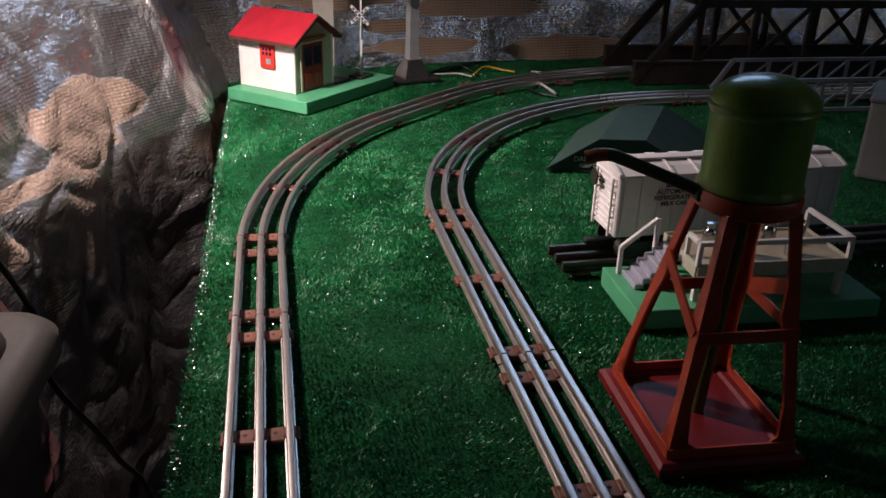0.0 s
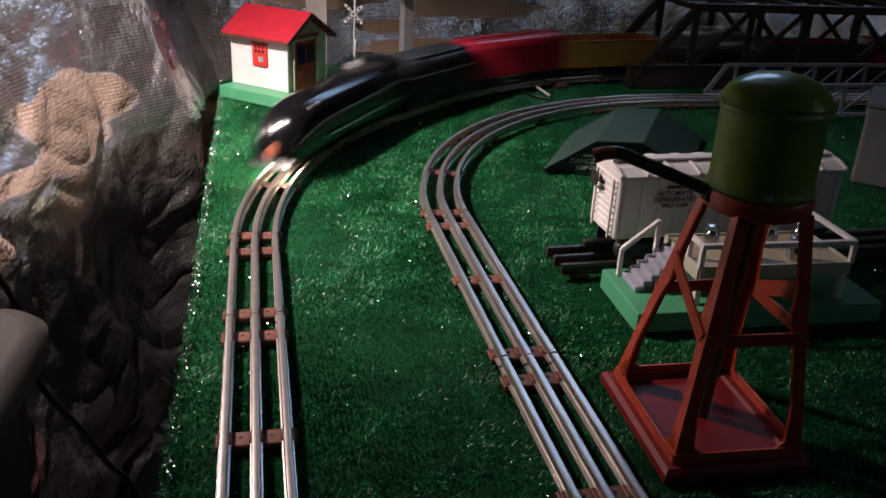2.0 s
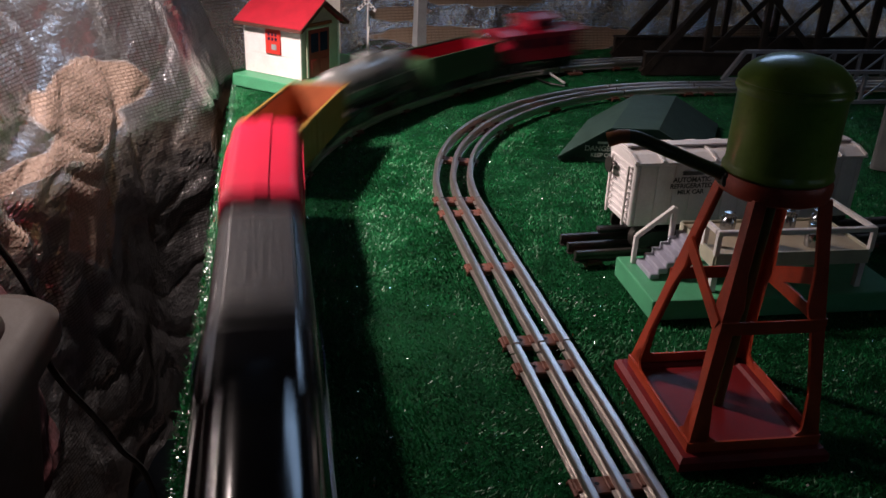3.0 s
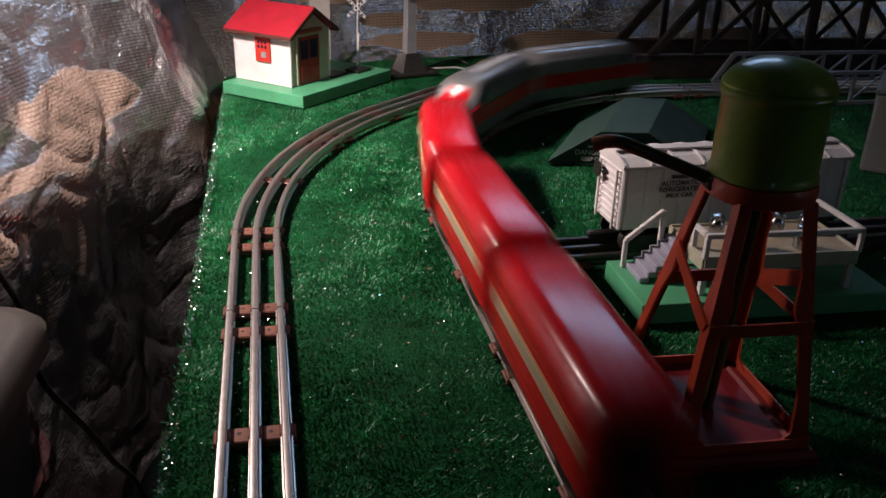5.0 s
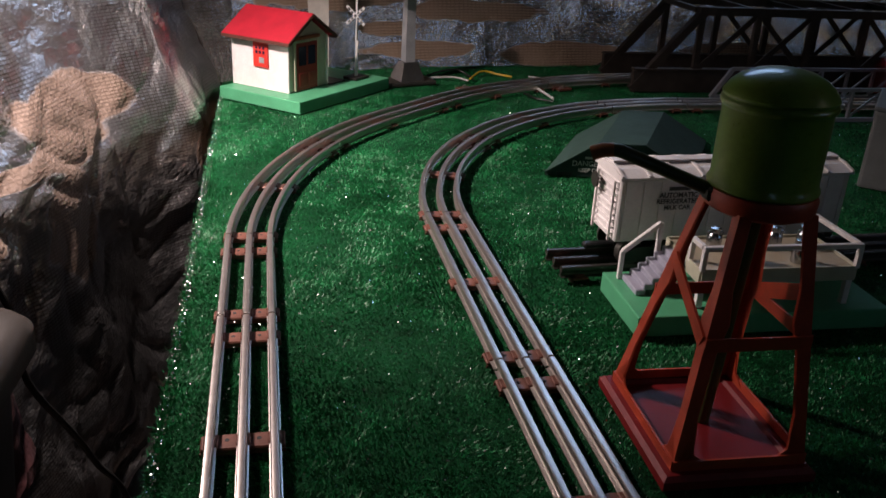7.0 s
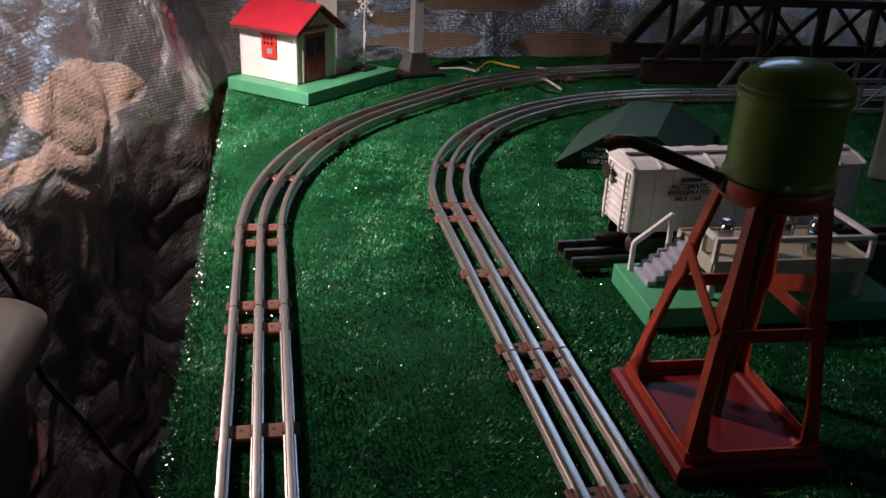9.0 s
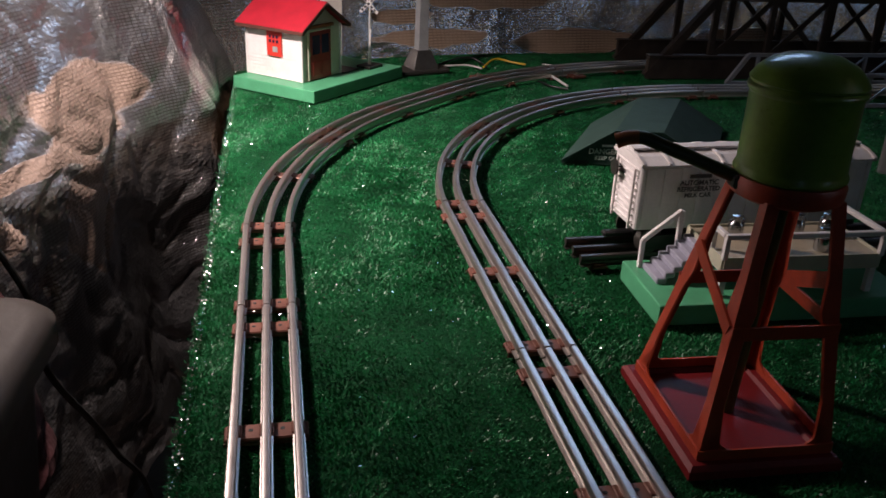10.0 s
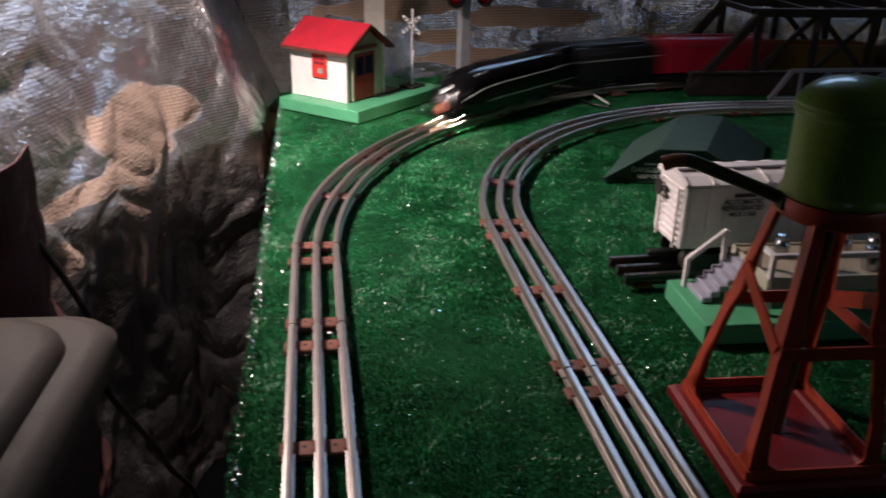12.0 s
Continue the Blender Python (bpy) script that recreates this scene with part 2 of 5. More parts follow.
M = dict(
    carpet=material("carpet_green", (0.003, 0.045, 0.014), 0.9, spec=0.1, vary=0.5, scale=22, bump=0.6, bump_scale=900),
    blade=material("carpet_tuft_green", (0.0095, 0.160, 0.047), 0.42, vary=0.62, scale=48, spec=0.4),
    glitter=material("glitter_flake", (0.85, 0.9, 0.88), 0.22, 1.0, vary=0.1),
    rail=material("tinned_rail", (0.55, 0.50, 0.47), 0.32, 0.92, vary=0.10, scale=40),
    # darker, duller rail tone for the spur
    spur_rail=material("dull_dark_rail", (0.10, 0.09, 0.085), 0.42, 0.8, vary=0.25, scale=60),
    pin=material("bright_steel_pin", (0.80, 0.78, 0.75), 0.2, 1.0, vary=0.05),
    tie=material("tie_brown_lacquer", (0.155, 0.062, 0.044), 0.42, 0.25, vary=0.3, scale=120, rand=0.18),
    fibre=material("black_fibre", (0.02, 0.02, 0.02), 0.7),
    white=material("white_paint", (0.78, 0.74, 0.73), 0.5, vary=0.1, scale=70, bump=0.1, bump_scale=700),
    cream=material("cream_paint", (0.50, 0.48, 0.37), 0.5, vary=0.12, scale=90),
    red_roof=material("red_roof_paint", (0.42, 0.014, 0.030), 0.5, vary=0.18, scale=60, bump=0.08, bump_scale=600),
    red_door=material("red_door_paint", (0.28, 0.022, 0.020), 0.42, vary=0.2, scale=90),
    red_trim=material("red_window_paint", (0.62, 0.04, 0.03), 0.4, vary=0.1),
    brown_edge=material("brown_edge", (0.10, 0.035, 0.025), 0.6),
    base_green=material("base_green_enamel", (0.09, 0.37, 0.19), 0.4, vary=0.15, scale=50, spec=0.5),
    tank_green=material("tank_green_enamel", (0.18, 0.30, 0.045), 0.3, vary=0.18, scale=45, coat=0.4),
    leg_red=material("tower_vermilion_enamel", (0.40, 0.050, 0.020), 0.45, vary=0.25, scale=70),
    base_red=material("tower_base_maroon", (0.17, 0.011, 0.014), 0.5, spec=0.3, vary=0.2, scale=60),
    pipe=material("spout_olive", (0.06, 0.075, 0.025), 0.3, vary=0.3, scale=60),
    copper=material("spout_copper_tip", (0.33, 0.14, 0.06), 0.42, 0.3, vary=0.3, scale=90),
    glass=material("dark_pane", (0.015, 0.02, 0.05), 0.12, vary=0.2),
    grey=material("grey_enamel", (0.30, 0.31, 0.32), 0.42, vary=0.15, scale=60),
    dark_metal=material("dark_cast_metal", (0.045, 0.042, 0.038), 0.45, 0.4, vary=0.3),
    black=material("black_enamel", (0.005, 0.005, 0.006), 0.14, vary=0.2, spec=0.5, coat=0.0),
    black_dull=material("black_dull", (0.010, 0.010, 0.011), 0.42, vary=0.3),
    tender=material("tender_coal_top", (0.020, 0.020, 0.021), 0.36, vary=0.4, scale=150, bump=0.5, bump_scale=400),
    stripe=material("silver_stripe", (0.80, 0.80, 0.78), 0.3, 0.6, vary=0.1),
    car_red=material("car_red_enamel", (0.52, 0.007, 0.015), 0.27, vary=0.12, scale=30, coat=0.15),
    box_red=material("box_car_red", (0.40, 0.010, 0.035), 0.35, vary=0.15, scale=40),
    yellow=material("gondola_yellow", (0.21, 0.125, 0.02), 0.45, vary=0.2),
    rust=material("gondola_inside_rust", (0.30, 0.085, 0.03), 0.6, vary=0.3),
    olive=material("window_stripe_tan", (0.42, 0.30, 0.12), 0.4, vary=0.2),
    silver=material("silver_paint", (0.27, 0.27, 0.27), 0.32, 0.55, vary=0.15, scale=50),
    tank_silver=material("tank_car_silver", (0.20, 0.205, 0.20), 0.30, 0.6, vary=0.2),
    gond_green=material("gondola_green", (0.03, 0.07, 0.03), 0.45, vary=0.2),
    bridge=material("bridge_bronze_grey", (0.055, 0.042, 0.035), 0.45, 0.45, vary=0.3, scale=60),
    pony=material("pony_truss_silver", (0.34, 0.36, 0.40), 0.4, 0.4, vary=0.2),
    tent=material("hut_dark_green", (0.030, 0.062, 0.050), 0.7, spec=0.25, vary=0.2, scale=50),
    letter=material("letter_white", (0.62, 0.66, 0.62), 0.6),
    letter_dark=material("letter_dark", (0.05, 0.05, 0.05), 0.6),
    step=material("stair_grey", (0.34, 0.34, 0.42), 0.5, vary=0.12),
    can=material("milk_can_metal", (0.45, 0.46, 0.48), 0.22, 1.0, vary=0.15),
    deck=material("platform_deck_tan", (0.42, 0.36, 0.26), 0.55, vary=0.15),
    greybox=material("grey_casing", (0.16, 0.17, 0.17), 0.5, vary=0.15),
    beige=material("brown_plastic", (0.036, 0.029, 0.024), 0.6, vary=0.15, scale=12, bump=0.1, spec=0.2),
    maroon=material("maroon_cloth", (0.045, 0.006, 0.008), 0.85, vary=0.35, scale=25, bump=0.4),
    cable_black=material("cable_black", (0.01, 0.01, 0.01), 0.45),
    cable_white=material("cable_white", (0.6, 0.6, 0.58), 0.45),
    cable_yellow=material("cable_yellow", (0.62, 0.44, 0.03), 0.45),
    lens=material("signal_lens_red", (0.40, 0.008, 0.02), 0.15, coat=0.5),
    headlight=glow("nose_emitter_glow", (1.0, 0.82, 0.60), 700.0),
    marker=material("nose_copper", (0.35, 0.11, 0.06), 0.4, vary=0.2),
    # tan blobs stand for warm reflections painted into the foil colour
    foil_left=foil_material("foil_sheet_loose", 2200.0, ((0.820, 0.040, 0.085, 0.030), (0.795, 0.015, 0.080, 0.018), (0.770, -0.045, 0.045, 0.055), (0.705, 0.016, 0.050, 0.008), (1.000, -0.035, 0.035, 0.028), (0.64, -0.02, 0.05, 0.012))),
    # the back sheet is coloured lighter, since little lamp light reaches it
    foil_back=foil_material("foil_sheet_taut", 1700.0, ((0.30, 0.088, 0.10, 0.013), (0.50, 0.072, 0.11, 0.014), (0.40, 0.022, 0.09, 0.012), (0.62, 0.014, 0.12, 0.015), (0.36, 0.050, 0.05, 0.010), (0.90, 0.020, 0.09, 0.012)), 0.14, 0.20, 0.86, (0.46, 0.33, 0.24)),
    table=material("table_plywood", (0.10, 0.065, 0.035), 0.7, vary=0.3, scale=8),
    room=material("room_wall_paint", (0.08, 0.065, 0.055), 0.8, vary=0.15, scale=3),
    wood=material("ceiling_boards", (0.20, 0.12, 0.065), 0.6, vary=0.25, scale=4),
    floor=material("floor_concrete", (0.16, 0.115, 0.09), 0.8, vary=0.3, scale=5),
    cloth=material("white_cloth", (0.62, 0.58, 0.52), 0.85, vary=0.12, scale=40, bump=0.3),
    # glow of added, unseen panels; the dim one spares the tower's front
    daylight=glow("added_blue_glow", (0.44, 0.65, 1.0), 4.2),
    dim_glow=glow("added_blue_glow_dim", (0.40, 0.62, 1.0), 1.1),
    warm=glow("added_gold_glow", (1.0, 0.74, 0.36), 2.2),
)

# ---- mesh helpers ----
def part(name, bm, mat, parent=None, label="", smooth=False):
    me = bpy.data.meshes.new(name)
    bmesh.ops.recalc_face_normals(bm, faces=bm.faces)
    bm.to_mesh(me)
    bm.free()
    me.materials.append(mat)
    if smooth:
        me.shade_smooth()
        me.set_sharp_from_angle(angle=radians(38))
    ob = new(name, me)
    if parent is not None:
        ob.parent = parent
    if label:
        tagged(ob, label)
    return ob


def thing(name, m, label, category, group="", kind=""):
    ob = new(name)
    ob.empty_display_size = 0.01
    ob.matrix_world = m
    return tagged(ob, label, category, group, kind)


def box(x0, x1, y0, y1, z0, z1, bevel=0.0, seg=2, bm=None, m=None):
    own = bm is None
    b = bmesh.new()
    v = bmesh.ops.create_cube(b, size=1)["verts"]
    for q in v:
        q.co = Vector(((x0 + x1) / 2 + q.co.x * (x1 - x0), (y0 + y1) / 2 + q.co.y * (y1 - y0), (z0 + z1) / 2 + q.co.z * (z1 - z0)))
    if bevel:
        bmesh.ops.bevel(b, geom=b.edges[:], offset=bevel, segments=seg, profile=0.6, affect="EDGES")
    if m is not None:
        b.transform(m)
    if own:
        return b
    return merge(bm, b)


def merge(bm, b):
    me = bpy.data.meshes.new("join")
    b.to_mesh(me)
    b.free()
    bm.from_mesh(me)
    bpy.data.meshes.remove(me)
    return bm


def lathe(profile, n=32, m=None):
    """A turned body from (radius, z) pairs, from below upwards."""
    bm = bmesh.new()
    rings = []
    for r, z in profile:
        if r < 1e-6:
            rings.append([bm.verts.new((0, 0, z))])
        else:
            rings.append([bm.verts.new((r * math.cos(2 * math.pi * k / n), r * math.sin(2 * math.pi * k / n), z)) for k in range(n)])
    for a, b in zip(rings, rings[1:]):
        for k in range(n):
            j = (k + 1) % n
            if len(a) == 1 and len(b) == 1:
                continue
            if len(a) == 1:
                bm.faces.new((a[0], b[j], b[k]))
            elif len(b) == 1:
                bm.faces.new((a[k], a[j], b[0]))
            else:
                bm.faces.new((a[k], a[j], b[j], b[k]))
    for r in (rings[0], rings[-1]):
        if len(r) > 2:
            bm.faces.new(r)
    if m is not None:
        bm.transform(m)
    return bm


def beam(p, q, w, h, up=(0, 0, 1), bm=None, bevel=0.0):
    """A straight bar of section w x h from p to q."""
    p, q = Vector(p), Vector(q)
    d = (q - p)
    x = d.normalized()
    side = x.cross(Vector(up)).normalized()
    top = side.cross(x)
    m = Matrix((x, side, top)).transposed().to_4x4()
    m.translation = p
    return box(0, d.length, -w / 2, w / 2, -h / 2, h / 2, bevel, 1, bm, m)


def tube(points, r, n=8):
    """A bent round bar through points."""
    bm = bmesh.new()
    pts = [Vector(p) for p in points]
    rings = []
    for i, p in enumerate(pts):
        d = (pts[min(i + 1, len(pts) - 1)] - pts[max(i - 1, 0)]).normalized()
        s = d.cross(Vector((0, 0, 1)))
        s = s.normalized() if s.length > 1e-4 else Vector((1, 0, 0))
        u = s.cross(d)
        rr = r[i] if isinstance(r, (list, tuple)) else r
        rings.append([bm.verts.new(p + rr * (s * math.cos(2 * math.pi * k / n) + u * math.sin(2 * math.pi * k / n))) for k in range(n)])
    for a, b in zip(rings, rings[1:]):
        for k in range(n):
            bm.faces.new((a[k], a[(k + 1) % n], b[(k + 1) % n], b[k]))
    bm.faces.new(rings[0])
    bm.faces.new(rings[-1][::-1])
    return bm


def smooth_curve(points, n=8):
    """Catmull-Rom points through the given ones."""
    p = [Vector(q) for q in points]
    p = [2 * p[0] - p[1]] + p + [2 * p[-1] - p[-2]]
    out = []
    for i in range(1, len(p) - 2):
        for k in range(n):
            t = k / n
            a, b, c, d = p[i - 1 : i + 3]
            out.append(0.5 * (2 * b + (c - a) * t + (2 * a - 5 * b + 4 * c - d) * t * t + (3 * b - a - 3 * c + d) * t ** 3))
    return out + [p[-2]]


def loft(sections, cap=True):
    """A skin over closed sections of equal count."""
    bm = bmesh.new()
    rings = [[bm.verts.new(v) for v in s] for s in sections]
    for a, b in zip(rings, rings[1:]):
        for k in range(len(a)):
            j = (k + 1) % len(a)
            bm.faces.new((a[k], a[j], b[j], b[k]))
    if cap:
        bm.faces.new(rings[0][::-1])
        bm.faces.new(rings[-1])
    return bm


def prism(outline, x0, x1):
    """An outline in y, z drawn out along x."""
    return loft([[(x0, y, z) for y, z in outline], [(x1, y, z) for y, z in outline]])


def words(text, size, mat, parent, m, name="lettering"):
    c = bpy.data.curves.new(name, "FONT")
    c.body, c.size, c.align_x, c.align_y, c.extrude, c.offset = text, size, "CENTER", "CENTER", 0.0001, 0.00010
    tmp = bpy.data.objects.new("tmp", c)
    scene.collection.objects.link(tmp)
    dg = bpy.context.evaluated_depsgraph_get()
    me = bpy.data.meshes.new_from_object(tmp.evaluated_get(dg))
    bpy.data.objects.remove(tmp)
    me.materials.clear()
    me.materials.append(mat)
    ob = new(name, me)
    ob.parent = parent
    ob.matrix_basis = m
    return ob

# ---- the loops of track, in plan ----
GRID = 12.0  # the layout's long side against x, degrees


class Loop:
    """A closed oval: straight up the near side, quarter turn (halved by a short straight), straight along the back, and so round."""

    def __init__(self, x, y, heading, before, after, back, radius, between=0.0):
        self.legs = []
        h = radians(heading)
        px, py = x - before * math.cos(h), y - before * math.sin(h)
        for length in (before + after, back, before + after, back):
            self.legs.append((px, py, h, length, 0.0))
            px, py = px + length * math.cos(h), py + length * math.sin(h)
            for half in (0, 1):
                self.legs.append((px, py, h, radius * math.pi / 4, radius))
                cx, cy = px + radius * math.sin(h), py - radius * math.cos(h)
                h -= math.pi / 4
                px, py = cx - radius * math.sin(h), cy + radius * math.cos(h)
                if half == 0:
                    self.legs.append((px, py, h, between, 0.0))
                    px, py = px + between * math.cos(h), py + between * math.sin(h)
        self.total = sum(leg[3] for leg in self.legs)
        self.zero = before

    def at(self, s, off=0.0):
        """x, y, heading at s metres past the start mark; off: to the left."""
        s = (s + self.zero) % self.total
        for x, y, h, length, r in self.legs:
            if s <= length:
                break
            s -= length
        if r:
            cx, cy = x + r * math.sin(h), y - r * math.cos(h)
            h -= s / r
            x, y = cx - r * math.sin(h), cy + r * math.cos(h)
        else:
            x, y = x + s * math.cos(h), y + s * math.sin(h)
        return x - off * math.sin(h), y + off * math.cos(h), h


OUTER = Loop(-0.0799, 0.320, 102.1, 0.500, 0.2103, 0.7345, 0.4777, 0.0873)
INNER = Loop(0.0660, 0.320, 102.1, 0.570, 0.2804, 0.800, 0.3570)
GAUGE = 0.0139


def rail_section():
    """Tubular rail: a round head on a pinched web, and a spread foot."""
    half = [(0.0027, 0.0030), (0.0027, 0.0035), (0.0009, 0.0039), (0.0008, 0.0058), (0.0017, 0.0066), (0.0020, 0.0076), (0.0020, 0.0093), (0.0015, 0.0102)]
    return [(-y, z) for y, z in half] + [(0.0, 0.0105)] + half[::-1]


def rail(parent, loop, s0, s1, off, mat="rail", name="rail"):
    bend = abs(loop.at((s0 + s1) / 2)[2] - loop.at(s0)[2])
    n = max(2, int((s1 - s0) / 0.012)) if bend > 0.005 else 1
    secs = []
    for i in range(n + 1):
        s = s0 + (s1 - s0) * i / n
        ring = []
        for y, z in rail_section():
            px, py, _ = loop.at(s, off - y)
            ring.append((px, py, z))
        secs.append(ring)
    return part(name, loft(secs), M[mat], parent, smooth=True)


def tie_mesh():
    """A pressed sheet-metal tie: a shallow channel with turned-down sides and dark screw holes, clamped round three rails."""
    bm = box(-0.0056, 0.0056, -0.0184, 0.0184, 0.0012, 0.0034, 0.0007, 1)
    for y in (-GAUGE, 0, GAUGE):
        box(-0.0044, 0.0044, y - 0.0032, y + 0.0032, 0.0032, 0.0044, 0.0005, 1, bm)
        for x in (-0.0028, 0.0028):
            box(x - 0.0009, x + 0.0009, y - 0.0032, y + 0.0032, 0.0036, 0.0045, 0.0003, 1, bm)
    for x in (-0.0054, 0.0054):
        box(x - 0.0004, x + 0.0004, -0.0186, 0.0186, 0.0, 0.0016, 0, 1, bm)
    plain = len(bm.faces)
    for y in (-GAUGE / 2, GAUGE / 2):
        merge(bm, lathe([(0.0011, 0.0033), (0.0011, 0.00355), (0.0, 0.00355)], 8, pose(0.0008, y, 0)))
    bm.faces.ensure_lookup_table()
    for f in bm.faces[plain:]:
        f.material_index = 1
    me = bpy.data.meshes.new("tie")
    bm.to_mesh(me)
    bm.free()
    me.materials.append(M["tie"])
    me.materials.append(M["fibre"])
    return me


TIE = tie_mesh()


def pin_mesh():
    """A bright steel pin that joins the rails of two sections, in a crimped collar."""
    bm = lathe([(0.0, -0.0050), (0.0010, -0.0050), (0.0010, 0.0050), (0.0, 0.0050)], 8, pose(0, 0, 0.0082, 0, 90, 0))
    me = bpy.data.meshes.new("rail_pin")
    bm.to_mesh(me)
    bm.free()
    me.materials.append(M["pin"])
    return me


PIN = pin_mesh()


def section(loop, s0, s1, ties, label, mat="rail"):
    """One length of three-rail track with its ties."""
    t = thing("track_section", Matrix(), label, "toy track", "sections of toy track")
    for off in (-GAUGE, 0, GAUGE):
        rail(t, loop, s0 + 0.0008, s1 - 0.0008, off, mat)
        x, y, h = loop.at(s1, off)
        p = new("rail_pin", PIN)
        p.parent = t
        p.matrix_basis = pose(x, y, 0, 0, 0, math.degrees(h))
    for s in ties:
        x, y, h = loop.at(s)
        o = new("tie", TIE)
        o.parent = t
        o.matrix_basis = pose(x, y, 0, 0, 0, math.degrees(h))
    return t


def lay(loop, joints, mat="rail", look_of=""):
    for s0, s1 in zip(joints, joints[1:]):
        ties = [s0 + 0.0135, s1 - 0.0135]
        if s1 - s0 > 0.15:
            ties.insert(1, (s0 + s1) / 2)
        mid = loop.at((s0 + s1) / 2)[2] - loop.at(s0)[2]
        bent = abs(mid) > 0.02
        section(loop, s0, s1, ties, look_of + ("curved" if bent else "straight") + " three-rail tinplate track with brown ties on green carpet", mat)


def along(loop, start, step, end):
    out = [start]
    while out[-1] + step < end:
        out.append(out[-1] + step)
    return out

# ---- table, carpet, room ----
def grid_pose(x, y, z=0.0, turn=0.0):
    return pose(x, y, z, 0, 0, GRID + turn)


TABLE = grid_pose(-0.1655, 0.553)  # a point of the left edge; x runs to the right, y to the back


def build_table():
    t = thing("table", TABLE, "dark plywood layout table under green carpet", "table")
    part("tabletop", box(0.004, 2.15, -1.65, 0.640, -0.030, -0.006), M["table"], t)
    for x in (0.06, 2.09):
        for y in (-1.59, 0.57):
            part("leg", box(x - 0.03, x + 0.03, y - 0.03, y + 0.03, -0.75, -0.031), M["table"], t)


def build_carpet():
    """The backing sheet, with short tufts standing on it and flakes of glitter among them."""
    rng = np.random.default_rng(5)
    bm = bmesh.new()
    nx, ny = 60, 60
    rows = []
    for i in range(nx + 1):
        row = []
        for j in range(ny + 1):
            x, y = 2.16 * i / nx, -1.66 + 2.306 * j / ny
            if i == 0:
                x += 0.0035 * noise.noise((y * 60, 3, 1)) + 0.004 * noise.noise((y * 9, 1, 7))
            row.append(bm.verts.new((x, y, -0.002 + 0.0012 * noise.noise((x * 9, y * 9, 0)))))
        rows.append(row)
    for i in range(nx):
        for j in range(ny):
            bm.faces.new((rows[i][j], rows[i + 1][j], rows[i + 1][j + 1], rows[i][j + 1]))
    ext = bmesh.ops.extrude_face_region(bm, geom=bm.faces[:])
    for v in ext["geom"]:
        if isinstance(v, bmesh.types.BMVert):
            v.co.z -= 0.0035
    g = part("ground", bm, M["carpet"])
    g.matrix_world = TABLE
    tagged(g, "green synthetic grass carpet covering the layout table", "carpet", kind="structure")
    # tufts: bent two-sided blades in loose rows
    n = 800000
    x = rng.random(n) ** 1.1 * 0.86
    y = -0.36 + rng.random(n) ** 1.1 * 1.0
    x = np.where(rng.random(n) < 0.03, rng.random(n) * 0.006 - 0.004, x)
    x = np.round(x / 0.0026) * 0.0026 + rng.normal(0, 0.0006, n)
    a = rng.random(n) * 2 * np.pi
    h = 0.0014 + 0.0013 * rng.random(n)
    w = 0.00022 + 0.00028 * rng.random(n)
    lean = rng.normal(0, 0.0012, (n, 2))
    # trodden patches, where the pile lies over one way
    swirl = np.sin(x * 61 + 2.1 * np.sin(y * 43)) * np.cos(y * 57 + 1.7 * np.sin(x * 38)) + 0.6 * np.sin(x * 170 + y * 120) * np.cos(y * 190 - x * 80)
    lean += 0.0011 * np.stack([swirl, swirl * 0.5 + np.cos(x * 50 - y * 33) * 0.7], 1)
    dx, dy = np.cos(a) * w, np.sin(a) * w
    z0 = np.full(n, -0.0025)
    v = np.stack([np.stack([x - dx, y - dy, z0], 1), np.stack([x + dx, y + dy, z0], 1),
                  np.stack([x + dx * 0.6 + lean[:, 0], y + dy * 0.6 + lean[:, 1], z0 + h], 1)], 1).reshape(-1, 3)
    me = bpy.data.meshes.new("carpet_pile")
    me.vertices.add(3 * n)
    me.vertices.foreach_set("co", v.astype(np.float32).ravel())
    me.loops.add(3 * n)
    me.loops.foreach_set("vertex_index", np.arange(3 * n, dtype=np.int32))
    me.polygons.add(n)
    me.polygons.foreach_set("loop_start", np.arange(0, 3 * n, 3, dtype=np.int32))
    me.update(calc_edges=True)
    me.materials.append(M["blade"])
    ob = new("carpet_pile", me)
    ob.matrix_world = TABLE
    tagged(ob, "short shiny green tufts of the grass carpet", "carpet pile", kind="stuff")
    n = 17000
    x, y = rng.random(n) * 1.0, -0.36 + rng.random(n) * 0.98
    edge = rng.random(n) < 0.12
    x = np.where(edge, rng.random(n) * 0.005 - 0.004, x)
    a = rng.normal(0, 0.6, (n, 3))
    r = 0.00030 + 0.00042 * rng.random(n) ** 3
    verts, faces = [], []
    for i in range(n):
        m = Matrix.Translation((x[i], y[i], 0.0012 + 0.0012 * rng.random())) @ Euler(a[i]).to_matrix().to_4x4()
        k = len(verts)
        verts += [tuple(m @ Vector((c * r[i], s * r[i], 0))) for c, s in ((1, 0.4), (-0.3, 1), (-1, -0.2), (0.3, -1))]
        faces.append((k, k + 1, k + 2, k + 3))
    me = bpy.data.meshes.new("glitter")
    me.from_pydata(verts, [], faces)
    me.materials.append(M["glitter"])
    ob = new("glitter", me)
    ob.matrix_world = TABLE
    tagged(ob, "tiny silver glitter flakes scattered on the carpet", "glitter", kind="stuff")


